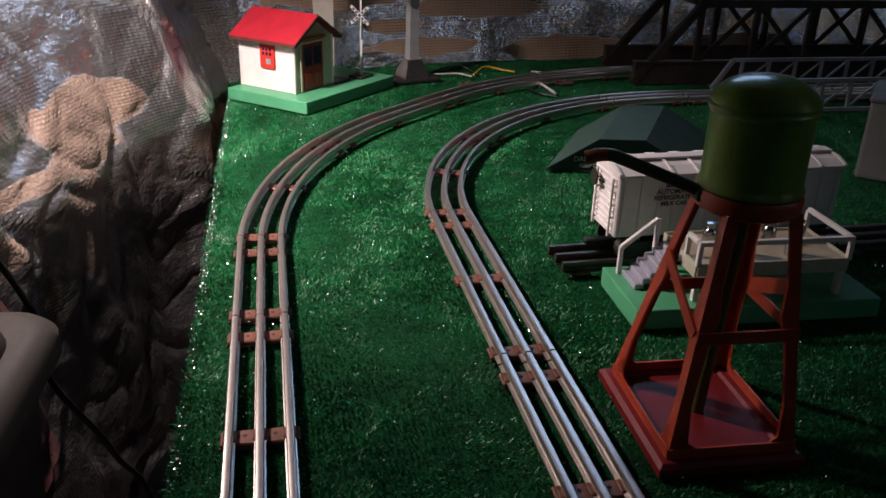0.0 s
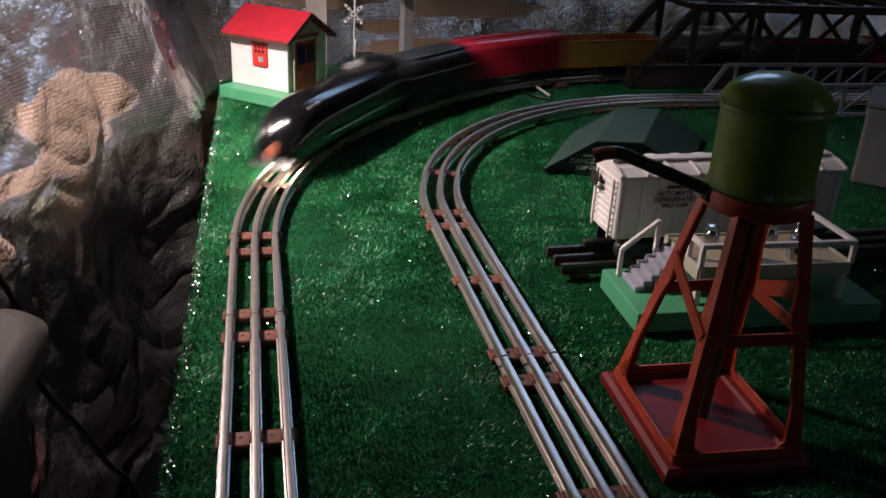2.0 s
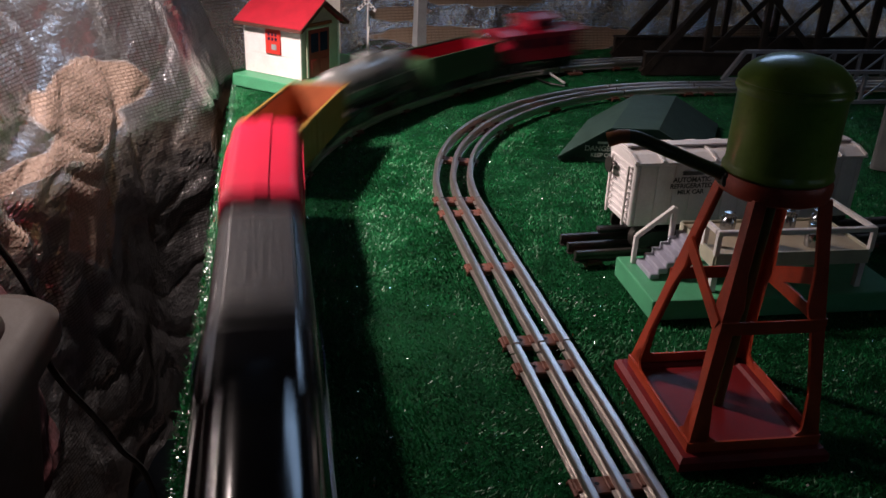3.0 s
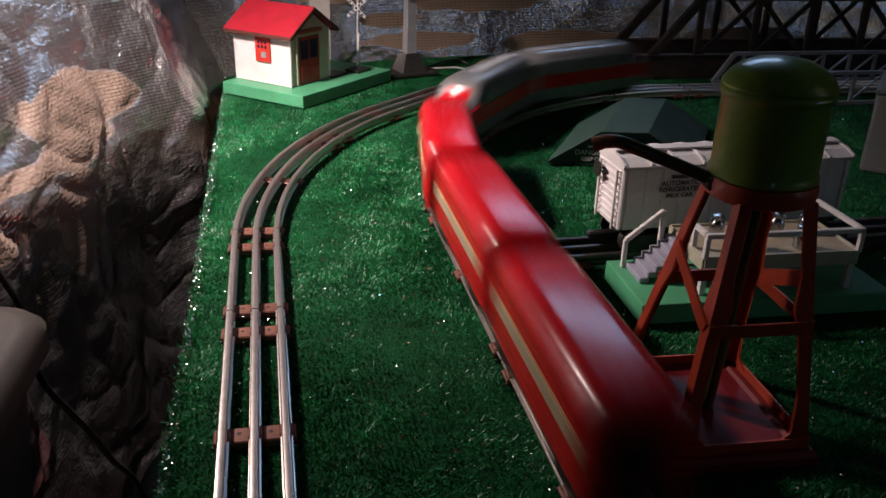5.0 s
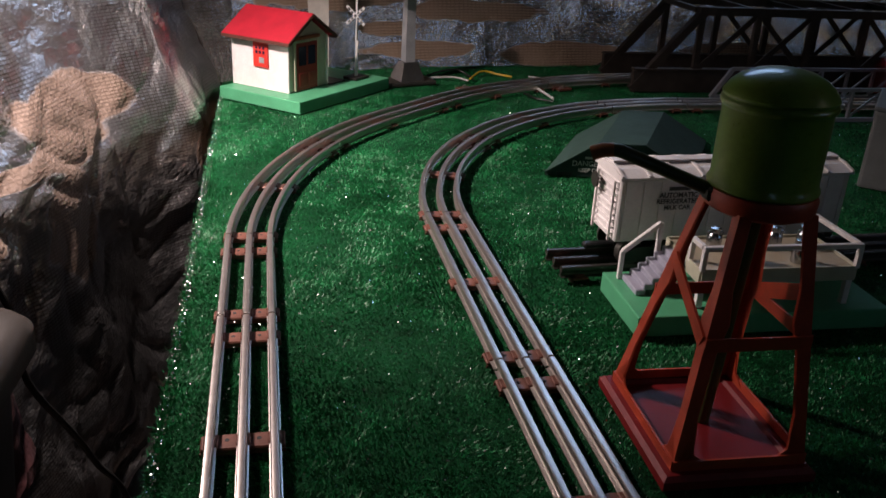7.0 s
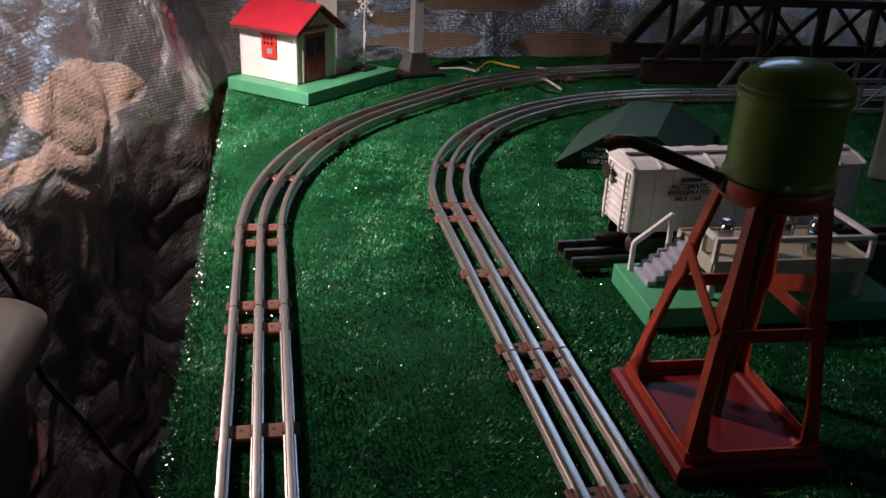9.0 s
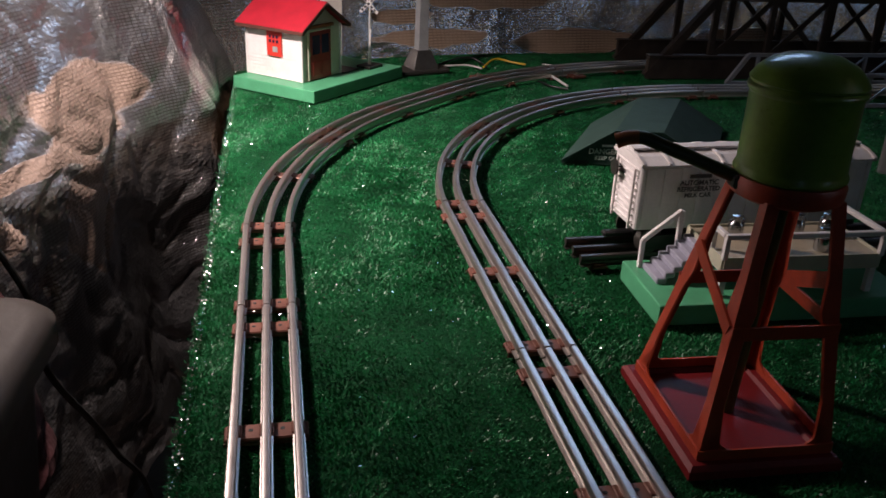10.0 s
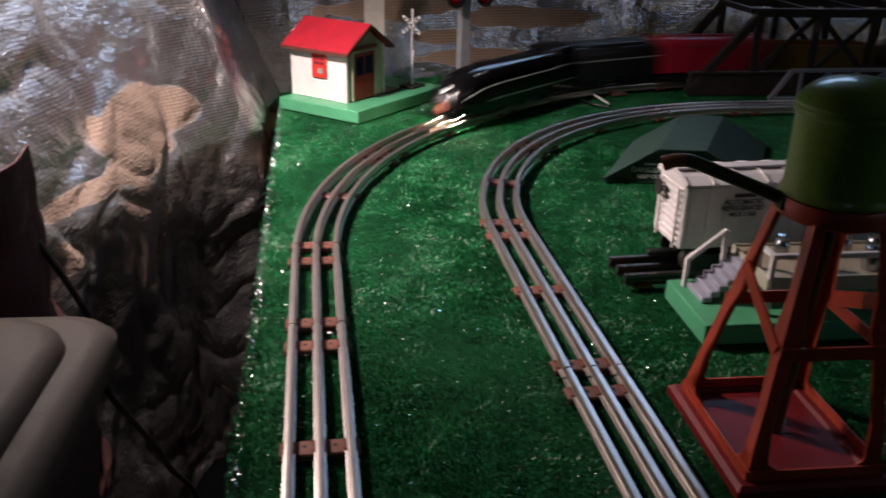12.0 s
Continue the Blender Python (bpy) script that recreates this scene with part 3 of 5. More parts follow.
def sheet(name, plan, z0, z1, mat, label, amp, seed, ragged=0.0, nu=150, nv=70, lean=0.0):
    """A crumpled hanging sheet over a curve in plan."""
    pts = smooth_curve([(x, y, 0) for x, y in plan], 12)
    d = [0.0]
    for p, q in zip(pts, pts[1:]):
        d.append(d[-1] + (q - p).length)
    bm = bmesh.new()
    uv = bm.loops.layers.uv.new("sheet")
    rows = []
    for i in range(nu + 1):
        s = d[-1] * i / nu
        k = max(j for j in range(len(d)) if d[j] <= s + 1e-9)
        k = min(k, len(pts) - 2)
        p = pts[k].lerp(pts[k + 1], (s - d[k]) / max(1e-6, d[k + 1] - d[k]))
        t = (pts[k + 1] - pts[k]).normalized()
        nrm = Vector((t.y, -t.x, 0))
        row = []
        for j in range(nv + 1):
            f = j / nv
            lo = z0 + ragged * (noise.noise((s * 6, seed, 0)) + 0.5 * noise.noise((s * 22, seed, 3)))
            z = lo + (z1 - lo) * f
            q = (s * 4.2, z * 2.6, seed)
            fold = 1 - abs(noise.noise((s * 7 + seed, z * 1.6, 2)))
            back = lean * z if z > 0 else 0.14 * z
            # flat facets between sharp valleys, which run where two slow fields cross zero
            wx, wz = s + 0.02 * noise.noise((s * 14, z * 14, seed + 1)), z + 0.02 * noise.noise((s * 14, z * 14, seed + 2))
            valley = math.exp(-(noise.noise((wx * 6, wz * 11, seed + 4)) / 0.10) ** 2) + 0.55 * math.exp(-(noise.noise((wx * 15, wz * 19, seed + 9)) / 0.12) ** 2)
            facet = abs(noise.noise((wx * 12, wz * 12, seed + 6))) + 0.45 * abs(noise.noise((wx * 31, wz * 29, seed + 3)))
            off = amp * (1.3 * noise.noise(q) + 0.9 * fold - 0.5 - 0.40 * valley + 0.42 * facet)
            row.append((bm.verts.new(p + nrm * (off - back) + Vector((0, 0, z))), s, z))
        rows.append(row)
    for i in range(nu):
        for j in range(nv):
            quad = (rows[i][j], rows[i + 1][j], rows[i + 1][j + 1], rows[i][j + 1])
            face = bm.faces.new([q[0] for q in quad])
            for loop, q in zip(face.loops, quad):
                loop[uv].uv = (q[1], q[2])
    me = bpy.data.meshes.new(name)
    bm.to_mesh(me)
    bm.free()
    me.materials.append(mat)
    ob = new(name, me)
    mod = ob.modifiers.new("thickness", "SOLIDIFY")
    mod.thickness = 0.0012
    return tagged(ob, label, "foil sheet")


def build_room():
    x0, x1, y0, y1, z0, z1 = -2.0, 2.6, -2.4, 2.2, -0.75, 1.65
    part("floor", box(x0, x1, y0, y1, z0 - 0.06, z0), M["floor"])
    part("ceiling", box(x0, x1, y0, y1, z1, z1 + 0.06), M["wood"])
    for name, (a, b, c, d) in (("wall_west", (x0 - 0.1, x0, y0 - 0.1, y1 + 0.1)),):
        part(name, box(a, b, c, d, z0 - 0.06, z1 + 0.06), M["room"])
    for ob, what in (("floor", "dark brown concrete floor"), ("ceiling", "brown boarded ceiling")):
        tagged(bpy.data.objects[ob], what + " of the dim room", ob, kind="structure")
    # an added, unseen glowing globe, placed for gold reflections in the back foil
    globe = part("pendant_lamp", lathe([(0.0, -0.11), (0.05, -0.10), (0.095, -0.055), (0.11, 0.0), (0.095, 0.055), (0.05, 0.10), (0.012, 0.11), (0.012, 0.99)], 24, pose(1.9, 0.10, 0.66)), M["warm"], smooth=True)
    tagged(globe, "unseen warm glowing globe added for gold reflections in the foil", "ceiling lamp")
    # three walls, a window opening each; added unseen blue panels outside feed the reflections
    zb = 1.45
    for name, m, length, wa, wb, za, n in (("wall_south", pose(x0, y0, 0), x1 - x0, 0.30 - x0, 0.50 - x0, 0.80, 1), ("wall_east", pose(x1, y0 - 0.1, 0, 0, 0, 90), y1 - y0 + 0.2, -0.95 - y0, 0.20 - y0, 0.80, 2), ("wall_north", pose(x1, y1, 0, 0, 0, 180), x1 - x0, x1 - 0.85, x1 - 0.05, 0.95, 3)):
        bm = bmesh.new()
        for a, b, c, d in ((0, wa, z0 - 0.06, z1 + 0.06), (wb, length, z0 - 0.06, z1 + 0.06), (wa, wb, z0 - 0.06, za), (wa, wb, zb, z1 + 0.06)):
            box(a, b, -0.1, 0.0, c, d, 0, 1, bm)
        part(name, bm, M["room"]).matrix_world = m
        w = part("backdrop_%d" % n, box(wa - 0.05, wb + 0.05, -0.20, -0.15, za - 0.05, zb + 0.05), M["daylight" if n == 3 else "dim_glow"])
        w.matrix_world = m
        tagged(w, "pale blue glowing panel added outside an unseen window", "daylight", kind="structure")
    for name in ("wall_west", "wall_north", "wall_east", "wall_south"):
        tagged(bpy.data.objects[name], "plain painted wall of the dim room", "wall", kind="structure")


build_table()
build_carpet()
build_room()
sheet("foil_sheet", [(-0.350, -0.10), (-0.322, 0.30), (-0.312, 0.60), (-0.312, 0.74), (-0.288, 0.805), (-0.258, 0.855), (-0.264, 0.92), (-0.274, 1.02)], -0.30, 0.24, M["foil_left"],
      "crumpled silver insulation foil hanging beside the table", 0.010, 2.0, 0.05, 220, 130, 0.40)
sheet("foil_sheet", [(-0.33, 0.93), (-0.235, 1.075), (-0.03, 1.195), (0.17, 1.262), (0.60, 1.362), (1.30, 1.51)], -0.06, 0.30, M["foil_back"],
      "silver insulation foil with painted brown reflections along the table's back", 0.0050, 7.0, 0.0, 170, 50, 0.30)

# ---- track ----
lay(OUTER, [-0.315, -0.1045, 0.1100, 0.2265, 0.4640, 0.6800, 0.8600, 1.0480] + along(OUTER, 1.0480 + 0.2105, 0.2105, 1.95) )
lay(INNER, [-0.341, -0.1330, 0.0775, 0.2895, 0.5125, 0.7355, 0.8410] + along(INNER, 0.8410 + 0.2105, 0.2105, 1.75))
SPUR = Loop(0.0770, 0.5270, 14.0, 0.0, 3.0, 0.5, 0.3)
lay(SPUR, [0.0, 0.2105, 0.4210, 0.6315], "spur_rail", "dull dark ")
# the rest of both loops
lay(OUTER, along(OUTER, 1.8900, 0.2700, OUTER.total - 0.36) + [OUTER.total - 0.315])
lay(INNER, along(INNER, 1.6830, 0.2600, INNER.total - 0.36) + [INNER.total - 0.341])

# ---- gate house ----
def build_house():
    """Gate house: x along the base's long side, y across it."""
    base = thing("gate_house", pose(-0.154, 0.897, 0, 0, 0, 60.3), "white clapboard gate house with red roof on green metal base", "toy house")
    b = part("base", box(0, 0.169, 0, 0.115, 0, 0.0135, 0.0012), M["base_green"], base, "mint green pressed metal base")
    x0, x1, y0, y1, z0, zw, zr = 0.0215, 0.0880, 0.0330, 0.1120, 0.0140, 0.0710, 0.0965
    xm = (x0 + x1) / 2
    bm = loft([[(x0, y, z0), (x1, y, z0), (x1, y, zw), (xm, y, zr - 0.003), (x0, y, zw)] for y in (y0, y1)])
    part("wall", bm, M["cream"], base)
    # clapboards on the side walls
    for side, xs in ((-1, x0), (1, x1)):
        n = 15
        for i in range(n):
            za, zb = z0 + (zw - z0) * i / n, z0 + (zw - z0) * (i + 1) / n
            o = loft([[(xs, y, za), (xs + side * 0.0010, y, za + 0.0002), (xs + side * 0.0002, y, zb), (xs, y, zb)] for y in (y0 + 0.0012, y1 - 0.0012)])
            part("clapboard", o, M["white"], base)
    for x in (x0, x1):
        for y in (y0, y1):
            part("corner_board", box(x - 0.0014, x + 0.0014, y - 0.0014, y + 0.0014, z0 - 0.0004, zw, 0.0004, 1), M["white"], base)
    # roof slopes with a turned-down edge
    for side in (-1, 1):
        xe = xm + side * ((x1 - x0) / 2 + 0.0085)
        ze = zw - 0.0015
        q = [(xm, zr + 0.0012), (xe, ze + 0.0012), (xe, ze - 0.0008), (xm, zr - 0.0008)]
        sl = loft([[(x, y, z) for x, z in q] for y in (y0 - 0.0085, y1 + 0.0085)])
        part("roof_slope", sl, M["red_roof"], base, "bright red painted metal roof")
        part("eave_edge", box(xe - 0.0008, xe + 0.0008, y0 - 0.0085, y1 + 0.0085, ze - 0.0030, ze + 0.0004), M["brown_edge"], base)
        for y in (y0 - 0.0088, y1 + 0.0088):
            part("verge_board", beam((xm, y, zr - 0.0015), (xe, y, ze - 0.0015), 0.0010, 0.0036, (0, 0, 1)), M["brown_edge"], base)
    # door in the gable end
    door = part("door", box(0.0325, 0.0690, y0 - 0.0022, y0 - 0.0004, 0.0145, 0.0665, 0.0004, 1), M["red_door"], base, "dark red panelled door")
    for a, b2 in ((0.0365, 0.0490), (0.0525, 0.0650)):
        part("pane", box(a, b2, y0 - 0.0027, y0 - 0.0020, 0.0420, 0.0625), M["glass"], door)
        part("panel", box(a, b2, y0 - 0.0030, y0 - 0.0020, 0.0185, 0.0340, 0.0005, 1), M["red_door"], door)
    for a, b2, c, d in ((0.0295, 0.0324, 0.0145, 0.0700), (0.0691, 0.0720, 0.0145, 0.0700), (0.0325, 0.0690, 0.0667, 0.0692)):
        part("door_trim", box(a, b2, y0 - 0.0026, y0 - 0.0004, c, d, 0.0003, 1), M["cream"], base)
    part("lintel", box(0.0290, 0.0725, y0 - 0.0040, y0 - 0.0004, 0.0702, 0.0735, 0.0004, 1), M["rust"], base)
    # side window: frame, sash bars, panes
    wy, wz = 0.0700, 0.0520
    win = part("window", box(x0 - 0.0030, x0 - 0.0008, wy - 0.0105, wy + 0.0105, wz - 0.0140, wz + 0.0130, 0.0004, 1), M["red_trim"], base, "red window frame with small panes")
    for i in range(3):
        for j in range(2):
            y, z = wy + (i - 1) * 0.0050, wz + 0.0025 + j * 0.0050
            part("pane", box(x0 - 0.0034, x0 - 0.0026, y - 0.0014, y + 0.0014, z - 0.0016, z + 0.0016), M["glass"], win)
    part("pane", box(x0 - 0.0034, x0 - 0.0026, wy - 0.0055, wy + 0.0015, wz - 0.0090, wz - 0.0030), M["grey"], win)
    part("foundation_plate", box(x1 + 0.001, x1 + 0.030, 0.028, 0.100, 0.0136, 0.0150), M["dark_metal"], base)


def build_crossbuck():
    t = thing("crossing_sign", pose(-0.109, 1.029, 0.0136, 0, 0, 60), "white metal railroad crossing sign on a dark foot", "crossing sign")
    part("foot", box(-0.013, 0.013, -0.010, 0.010, 0, 0.0035, 0.001), M["dark_metal"], t)
    part("post", tube([(0, 0, 0.003), (0.0005, 0, 0.045), (0.0, 0, 0.092)], [0.0022, 0.0019, 0.0014], 10), M["white"], t, smooth=True)
    turn = pose(0, 0, 0.074, 0, 0, -78)
    for a in (42, -42):
        m = turn @ pose(0, -0.003, 0, 0, a, 0)
        part("cross_arm", box(-0.0150, 0.0150, -0.0006, 0.0006, -0.0018, 0.0018, 0.0003, 1, None, m), M["white"], t)
        for k in (-2, -1, 0, 1, 2):
            part("mark", box(k * 0.0052 - 0.0016, k * 0.0052 + 0.0016, -0.0010, -0.0007, -0.0011, 0.0011, 0, 1, None, m), M["letter_dark"], t)


def build_signal():
    t = thing("flashing_signal", pose(-0.050, 1.082, 0, 0, 0, 30), "grey crossing signal post with red lamps and black base", "railway signal")
    part("base_plate", box(-0.032, 0.032, -0.019, 0.019, 0.0, 0.0050, 0.0015), M["dark_metal"], t)
    part("pedestal", loft([[(-a, -b, z), (a, -b, z), (a, b, z), (-a, b, z)] for a, b, z in ((0.0165, 0.0160, 0.0050), (0.0155, 0.0150, 0.0090), (0.0100, 0.0095, 0.0255), (0.0092, 0.0088, 0.0275))]), M["dark_metal"], t)
    part("post", loft([[(-a, -a, z), (a, -a, z), (a, a, z), (-a, a, z)] for a, z in ((0.0068, 0.0275), (0.0066, 0.03), (0.0052, 0.150))]), M["grey"], t)
    part("cross_bar", beam((-0.028, -0.007, 0.116), (0.028, -0.007, 0.116), 0.004, 0.004), M["dark_metal"], t)
    for x in (-0.020, 0.020):
        hood = part("lamp_hood", lathe([(0.0105, 0.0), (0.0115, 0.006), (0.0115, 0.010), (0.0095, 0.0102), (0.0090, 0.0040), (0.0, 0.0038)], 24, pose(x, -0.008, 0.116, 90)), M["black_dull"], t, smooth=True)
        part("lens", lathe([(0.0088, 0.0042), (0.0070, 0.0065), (0.0035, 0.0078), (0.0, 0.0082)], 20, pose(x, -0.008, 0.116, 90)), M["lens"], hood, "red glass lens", smooth=True)


def build_tower():
    t = thing("water_tower", pose(0.1370, 0.3555, 0, 0, 0, 10), "tinplate water tower with green tank on vermilion legs", "water tower")
    part("base", loft([[(-a, -a, z), (a - 0.0140, -a, z), (a - 0.0140, a, z), (-a, a, z)] for a, z in ((0.0425, 0.0), (0.0425, 0.0042), (0.0405, 0.0062), (0.0350, 0.0062), (0.0335, 0.0048))]), M["base_red"], t, "maroon pressed metal base plate")
    lo, hi, z0, z1 = 0.0375, 0.0175, 0.0060, 0.1160
    def corner(k, z):
        f = (z - z0) / (z1 - z0)
        r = lo + (hi - lo) * f
        sx, sy = ((-1, -1), (1, -1), (1, 1), (-1, 1))[k % 4]
        # the frame stands a little askew under the tank
        return Vector((sx * (r - 0.0062 * (1 - f)) - 0.0062 * (1 - f), sy * r, z))
    for k in range(4):
        # an L-shaped leg of bent sheet
        bm = bmesh.new()
        for d in (1, 3):
            n = corner(k + d, z0) - corner(k, z0)
            n.normalize()
            ws = []
            for z in (z0, 0.014, 0.030, 0.058, 0.070, 0.085, z1):
                w = {z0: 0.0115, 0.014: 0.0080, 0.058: 0.0062, 0.070: 0.0085, 0.085: 0.0058}.get(z, 0.0056)
                c = corner(k, z)
                ws.append((c, c + n * w))
            o = Vector((-corner(k, 0).x, -corner(k, 0).y, 0)).normalized() * 0.0011
            b = loft([[p, q, q + o, p + o] for p, q in ws])
            merge(bm, b)
        part("leg", bm, M["leg_red"], t)
    for k in range(4):
        # gusset brace between neighbouring legs: a V with curved ends
        a0, b0 = corner(k, 0.082), corner(k + 1, 0.082)
        a1, b1 = corner(k, 0.062), corner(k + 1, 0.062)
        mid = (a1 + b1) / 2
        nrm = Vector((mid.x, mid.y, 0)).normalized()
        if k % 2:
            part("cross_brace", beam(a0.lerp(b0, 0.08), b1.lerp(a1, 0.06), 0.0011, 0.0075, (0, 0, 1)), M["leg_red"], t)
        if k != 3:
            part("strap", beam(a1, b1, 0.0012, 0.0060), M["leg_red"], t)
        part("foot_strip", beam(corner(k, 0.0085), corner(k + 1, 0.0085), 0.0012, 0.0050), M["leg_red"], t)
        for p, q in ((corner(k, 0.0085), corner(k + 1, 0.0085)), (corner(k + 1, 0.0085), corner(k, 0.0085))):
            g = (q - p).normalized()
            up = corner(k, 0.022) - corner(k, 0.0085) if p == corner(k, 0.0085) else corner(k + 1, 0.022) - corner(k + 1, 0.0085)
            o = Vector((-mid.x, -mid.y, 0)).normalized() * 0.0010
            tri = [p, p + g * 0.016, p + g * 0.0085 + up * 0.35, p + g * 0.006 + up]
            part("gusset", loft([tri, [v + o for v in tri]]), M["leg_red"], t)
    part("collar", lathe([(0.0195, 0.1130), (0.0232, 0.1150), (0.0236, 0.1205), (0.0225, 0.1225), (0.0, 0.1225)], 48), M["leg_red"], t, smooth=True)
    part("tank", lathe([(0.0, 0.1228), (0.0222, 0.1228), (0.0231, 0.1238), (0.0231, 0.1248), (0.0223, 0.1262), (0.0220, 0.1275), (0.0220, 0.1565), (0.0223, 0.1572), (0.0230, 0.1578), (0.0234, 0.1590), (0.0230, 0.1602),
                        (0.0222, 0.1608), (0.0222, 0.1614), (0.0229, 0.1618), (0.0230, 0.1624), (0.0224, 0.1634), (0.0205, 0.1662), (0.0170, 0.1692), (0.0120, 0.1716), (0.0060, 0.1728), (0.0, 0.1732)], 64), M["tank_green"], t, "olive green enamelled tank", smooth=True)
    part("riser", tube([(-0.0060, 0, 0.005), (0, 0, 0.114)], 0.0034, 12), M["pipe"], t, smooth=True)
    sp = part("spout", tube([(-0.0215, 0.0025, 0.1205), (-0.0400, 0.0084, 0.1272), (-0.0580, 0.0141, 0.1336), (-0.0600, 0.0148, 0.1341), (-0.0622, 0.0155, 0.1341)], 0.0029, 14), M["pipe"], t, smooth=True)
    part("spout_tip", tube([(-0.0618, 0.0154, 0.1342), (-0.0660, 0.0167, 0.1337), (-0.0705, 0.0181, 0.1318)], [0.0030, 0.0031, 0.0033], 14), M["copper"], sp, "copper coloured nozzle", smooth=True)
    part("hinge", box(-0.0245, -0.0185, -0.0020, 0.0065, 0.1165, 0.1225, 0.001, 1), M["dark_metal"], t)


# ---- freight spur ----
def truck(parent, x, name="truck"):
    """A four-wheel truck: side frames and two axles."""
    tr = part(name, box(x - 0.019, x + 0.019, -0.0035, 0.0035, 0.0150, 0.0215, 0.001, 1), M["black_dull"], parent)
    for y in (-0.0190, 0.0190):
        part("side_frame", loft([[(x + a, y - 0.0015, z), (x + b, y - 0.0015, z), (x + b, y + 0.0015, z), (x + a, y + 0.0015, z)] for a, b, z in ((-0.019, 0.019, 0.0140), (-0.019, 0.019, 0.0180), (-0.010, 0.010, 0.0235))]), M["black_dull"], tr)
    for dx in (-0.0130, 0.0130):
        w = lathe([(0.0, -0.0185), (0.0082, -0.0185), (0.0096, -0.0150), (0.0096, -0.0138), (0.0030, -0.0130), (0.0030, 0.0130), (0.0096, 0.0138), (0.0096, 0.0150), (0.0082, 0.0185), (0.0, 0.0185)], 20, pose(x + dx, 0, 0.0190, 90))
        part("wheel_set", w, M["dark_metal"], tr, smooth=True)
    return tr


def build_milk_car():
    L = 0.1650
    t = thing("milk_car", pose(0.1888, 0.5566, 0, 0, 0, 14), "white refrigerated milk wagon with dark lettering on a siding", "toy wagon")
    h, z0, z1 = 0.0200, 0.0275, 0.0695
    part("body", box(-L / 2, L / 2, -h, h, z0, z1, 0.0010, 1), M["white"], t)
    part("underframe", box(-L / 2 + 0.012, L / 2 - 0.012, -0.012, 0.012, 0.0225, 0.0274), M["black_dull"], t)
    out = [(-h - 0.0015, z1 + 0.0002), (-h - 0.0015, z1 + 0.0016), (-0.0120, z1 + 0.0048), (0, z1 + 0.0058), (0.0120, z1 + 0.0048), (h + 0.0015, z1 + 0.0016), (h + 0.0015, z1 + 0.0002)]
    roof = part("roof", prism(out, -L / 2 - 0.0015, L / 2 + 0.0015), M["white"], t)
    for i in range(10):
        x = -L / 2 + L * i / 9
        part("roof_rib", prism([(y, z + 0.0002) for y, z in out[1:6]] + [(y, z + 0.0013) for y, z in out[5:0:-1]], x - 0.0009, x + 0.0009), M["white"], roof)
    part("roof_walk", box(-L / 2, L / 2, -0.0045, 0.0045, z1 + 0.0068, z1 + 0.0080), M["white"], roof)
    for i in range(14):
        x = -L / 2 + 0.004 + (L - 0.008) * i / 13
        for y in (-1, 1):
            part("side_rib", box(x - 0.0005, x + 0.0005, y * h - 0.0006, y * h + 0.0006, z0 + 0.001, z1 - 0.001), M["white"], t)
    for y in (-1, 1):
        d = part("door", box(0.006, 0.040, y * (h + 0.0012) - 0.0010, y * (h + 0.0012) + 0.0010, z0 + 0.002, z1 - 0.003, 0.0005, 1), M["white"], t)
        part("hinge_bar", box(0.008, 0.038, y * (h + 0.0026) - 0.0004, y * (h + 0.0026) + 0.0004, z0 + 0.012, z0 + 0.0135), M["white"], d)
    for i in range(9):
        z = z0 + 0.004 + i * 0.0044
        for e in (-1, 1):
            part("end_rib", box(e * L / 2 - 0.0012, e * L / 2 + 0.0012, -h + 0.003, h - 0.003, z - 0.0008, z + 0.0008, 0.0004, 1), M["white"], t)
    for y in (-0.0150, 0.0110):
        part("ladder_rail", box(-L / 2 - 0.0030, -L / 2 - 0.0016, y - 0.0006, y + 0.0006, z0, z1 - 0.002), M["white"], t)
    # brake wheel on the end
    bw = part("brake_wheel", lathe([(0.0040, 0), (0.0052, 0), (0.0055, 0.0006), (0.0052, 0.0012), (0.0040, 0.0012)], 24, pose(-L / 2 - 0.0045, 0.0090, z1 - 0.0085, 0, -90, 0)), M["dark_metal"], t, smooth=True)
    for k in range(3):
        part("spoke", box(-0.0045, 0.0045, -0.0005, 0.0005, 0, 0.0008, 0, 1, None, pose(-L / 2 - 0.0045, 0.0090, z1 - 0.0085, 0, -90, 0) @ pose(0, 0, 0.0002, 0, 0, 60 * k)), M["dark_metal"], bw)
    part("brake_rod", box(-L / 2 - 0.0045, -L / 2, 0.0085, 0.0095, z1 - 0.009, z1 - 0.008), M["dark_metal"], t)
    for txt, z, s in (("AUTOMATIC", z1 - 0.0105, 0.0046), ("REFRIGERATED", z1 - 0.0147, 0.0044), ("MILK CAR", z1 - 0.0189, 0.0042)):
        words(txt, s, M["letter_dark"], t, pose(-L / 2 + 0.040, -h - 0.0012, z, 90, 0, 0))
    part("lettering_bar", box(-L / 2 + 0.033, -L / 2 + 0.048, -h - 0.0010, -h - 0.0006, z1 - 0.0074, z1 - 0.0050), M["letter_dark"], t)
    for x in (-0.056, 0.056):
        truck(t, x)
    part("coupler", box(-L / 2 - 0.012, -L / 2 + 0.02, -0.003, 0.003, 0.0160, 0.0200, 0.001, 1), M["black_dull"], t)
    part("coupler", box(L / 2 - 0.02, L / 2 + 0.012, -0.003, 0.003, 0.0160, 0.0200, 0.001, 1), M["black_dull"], t)


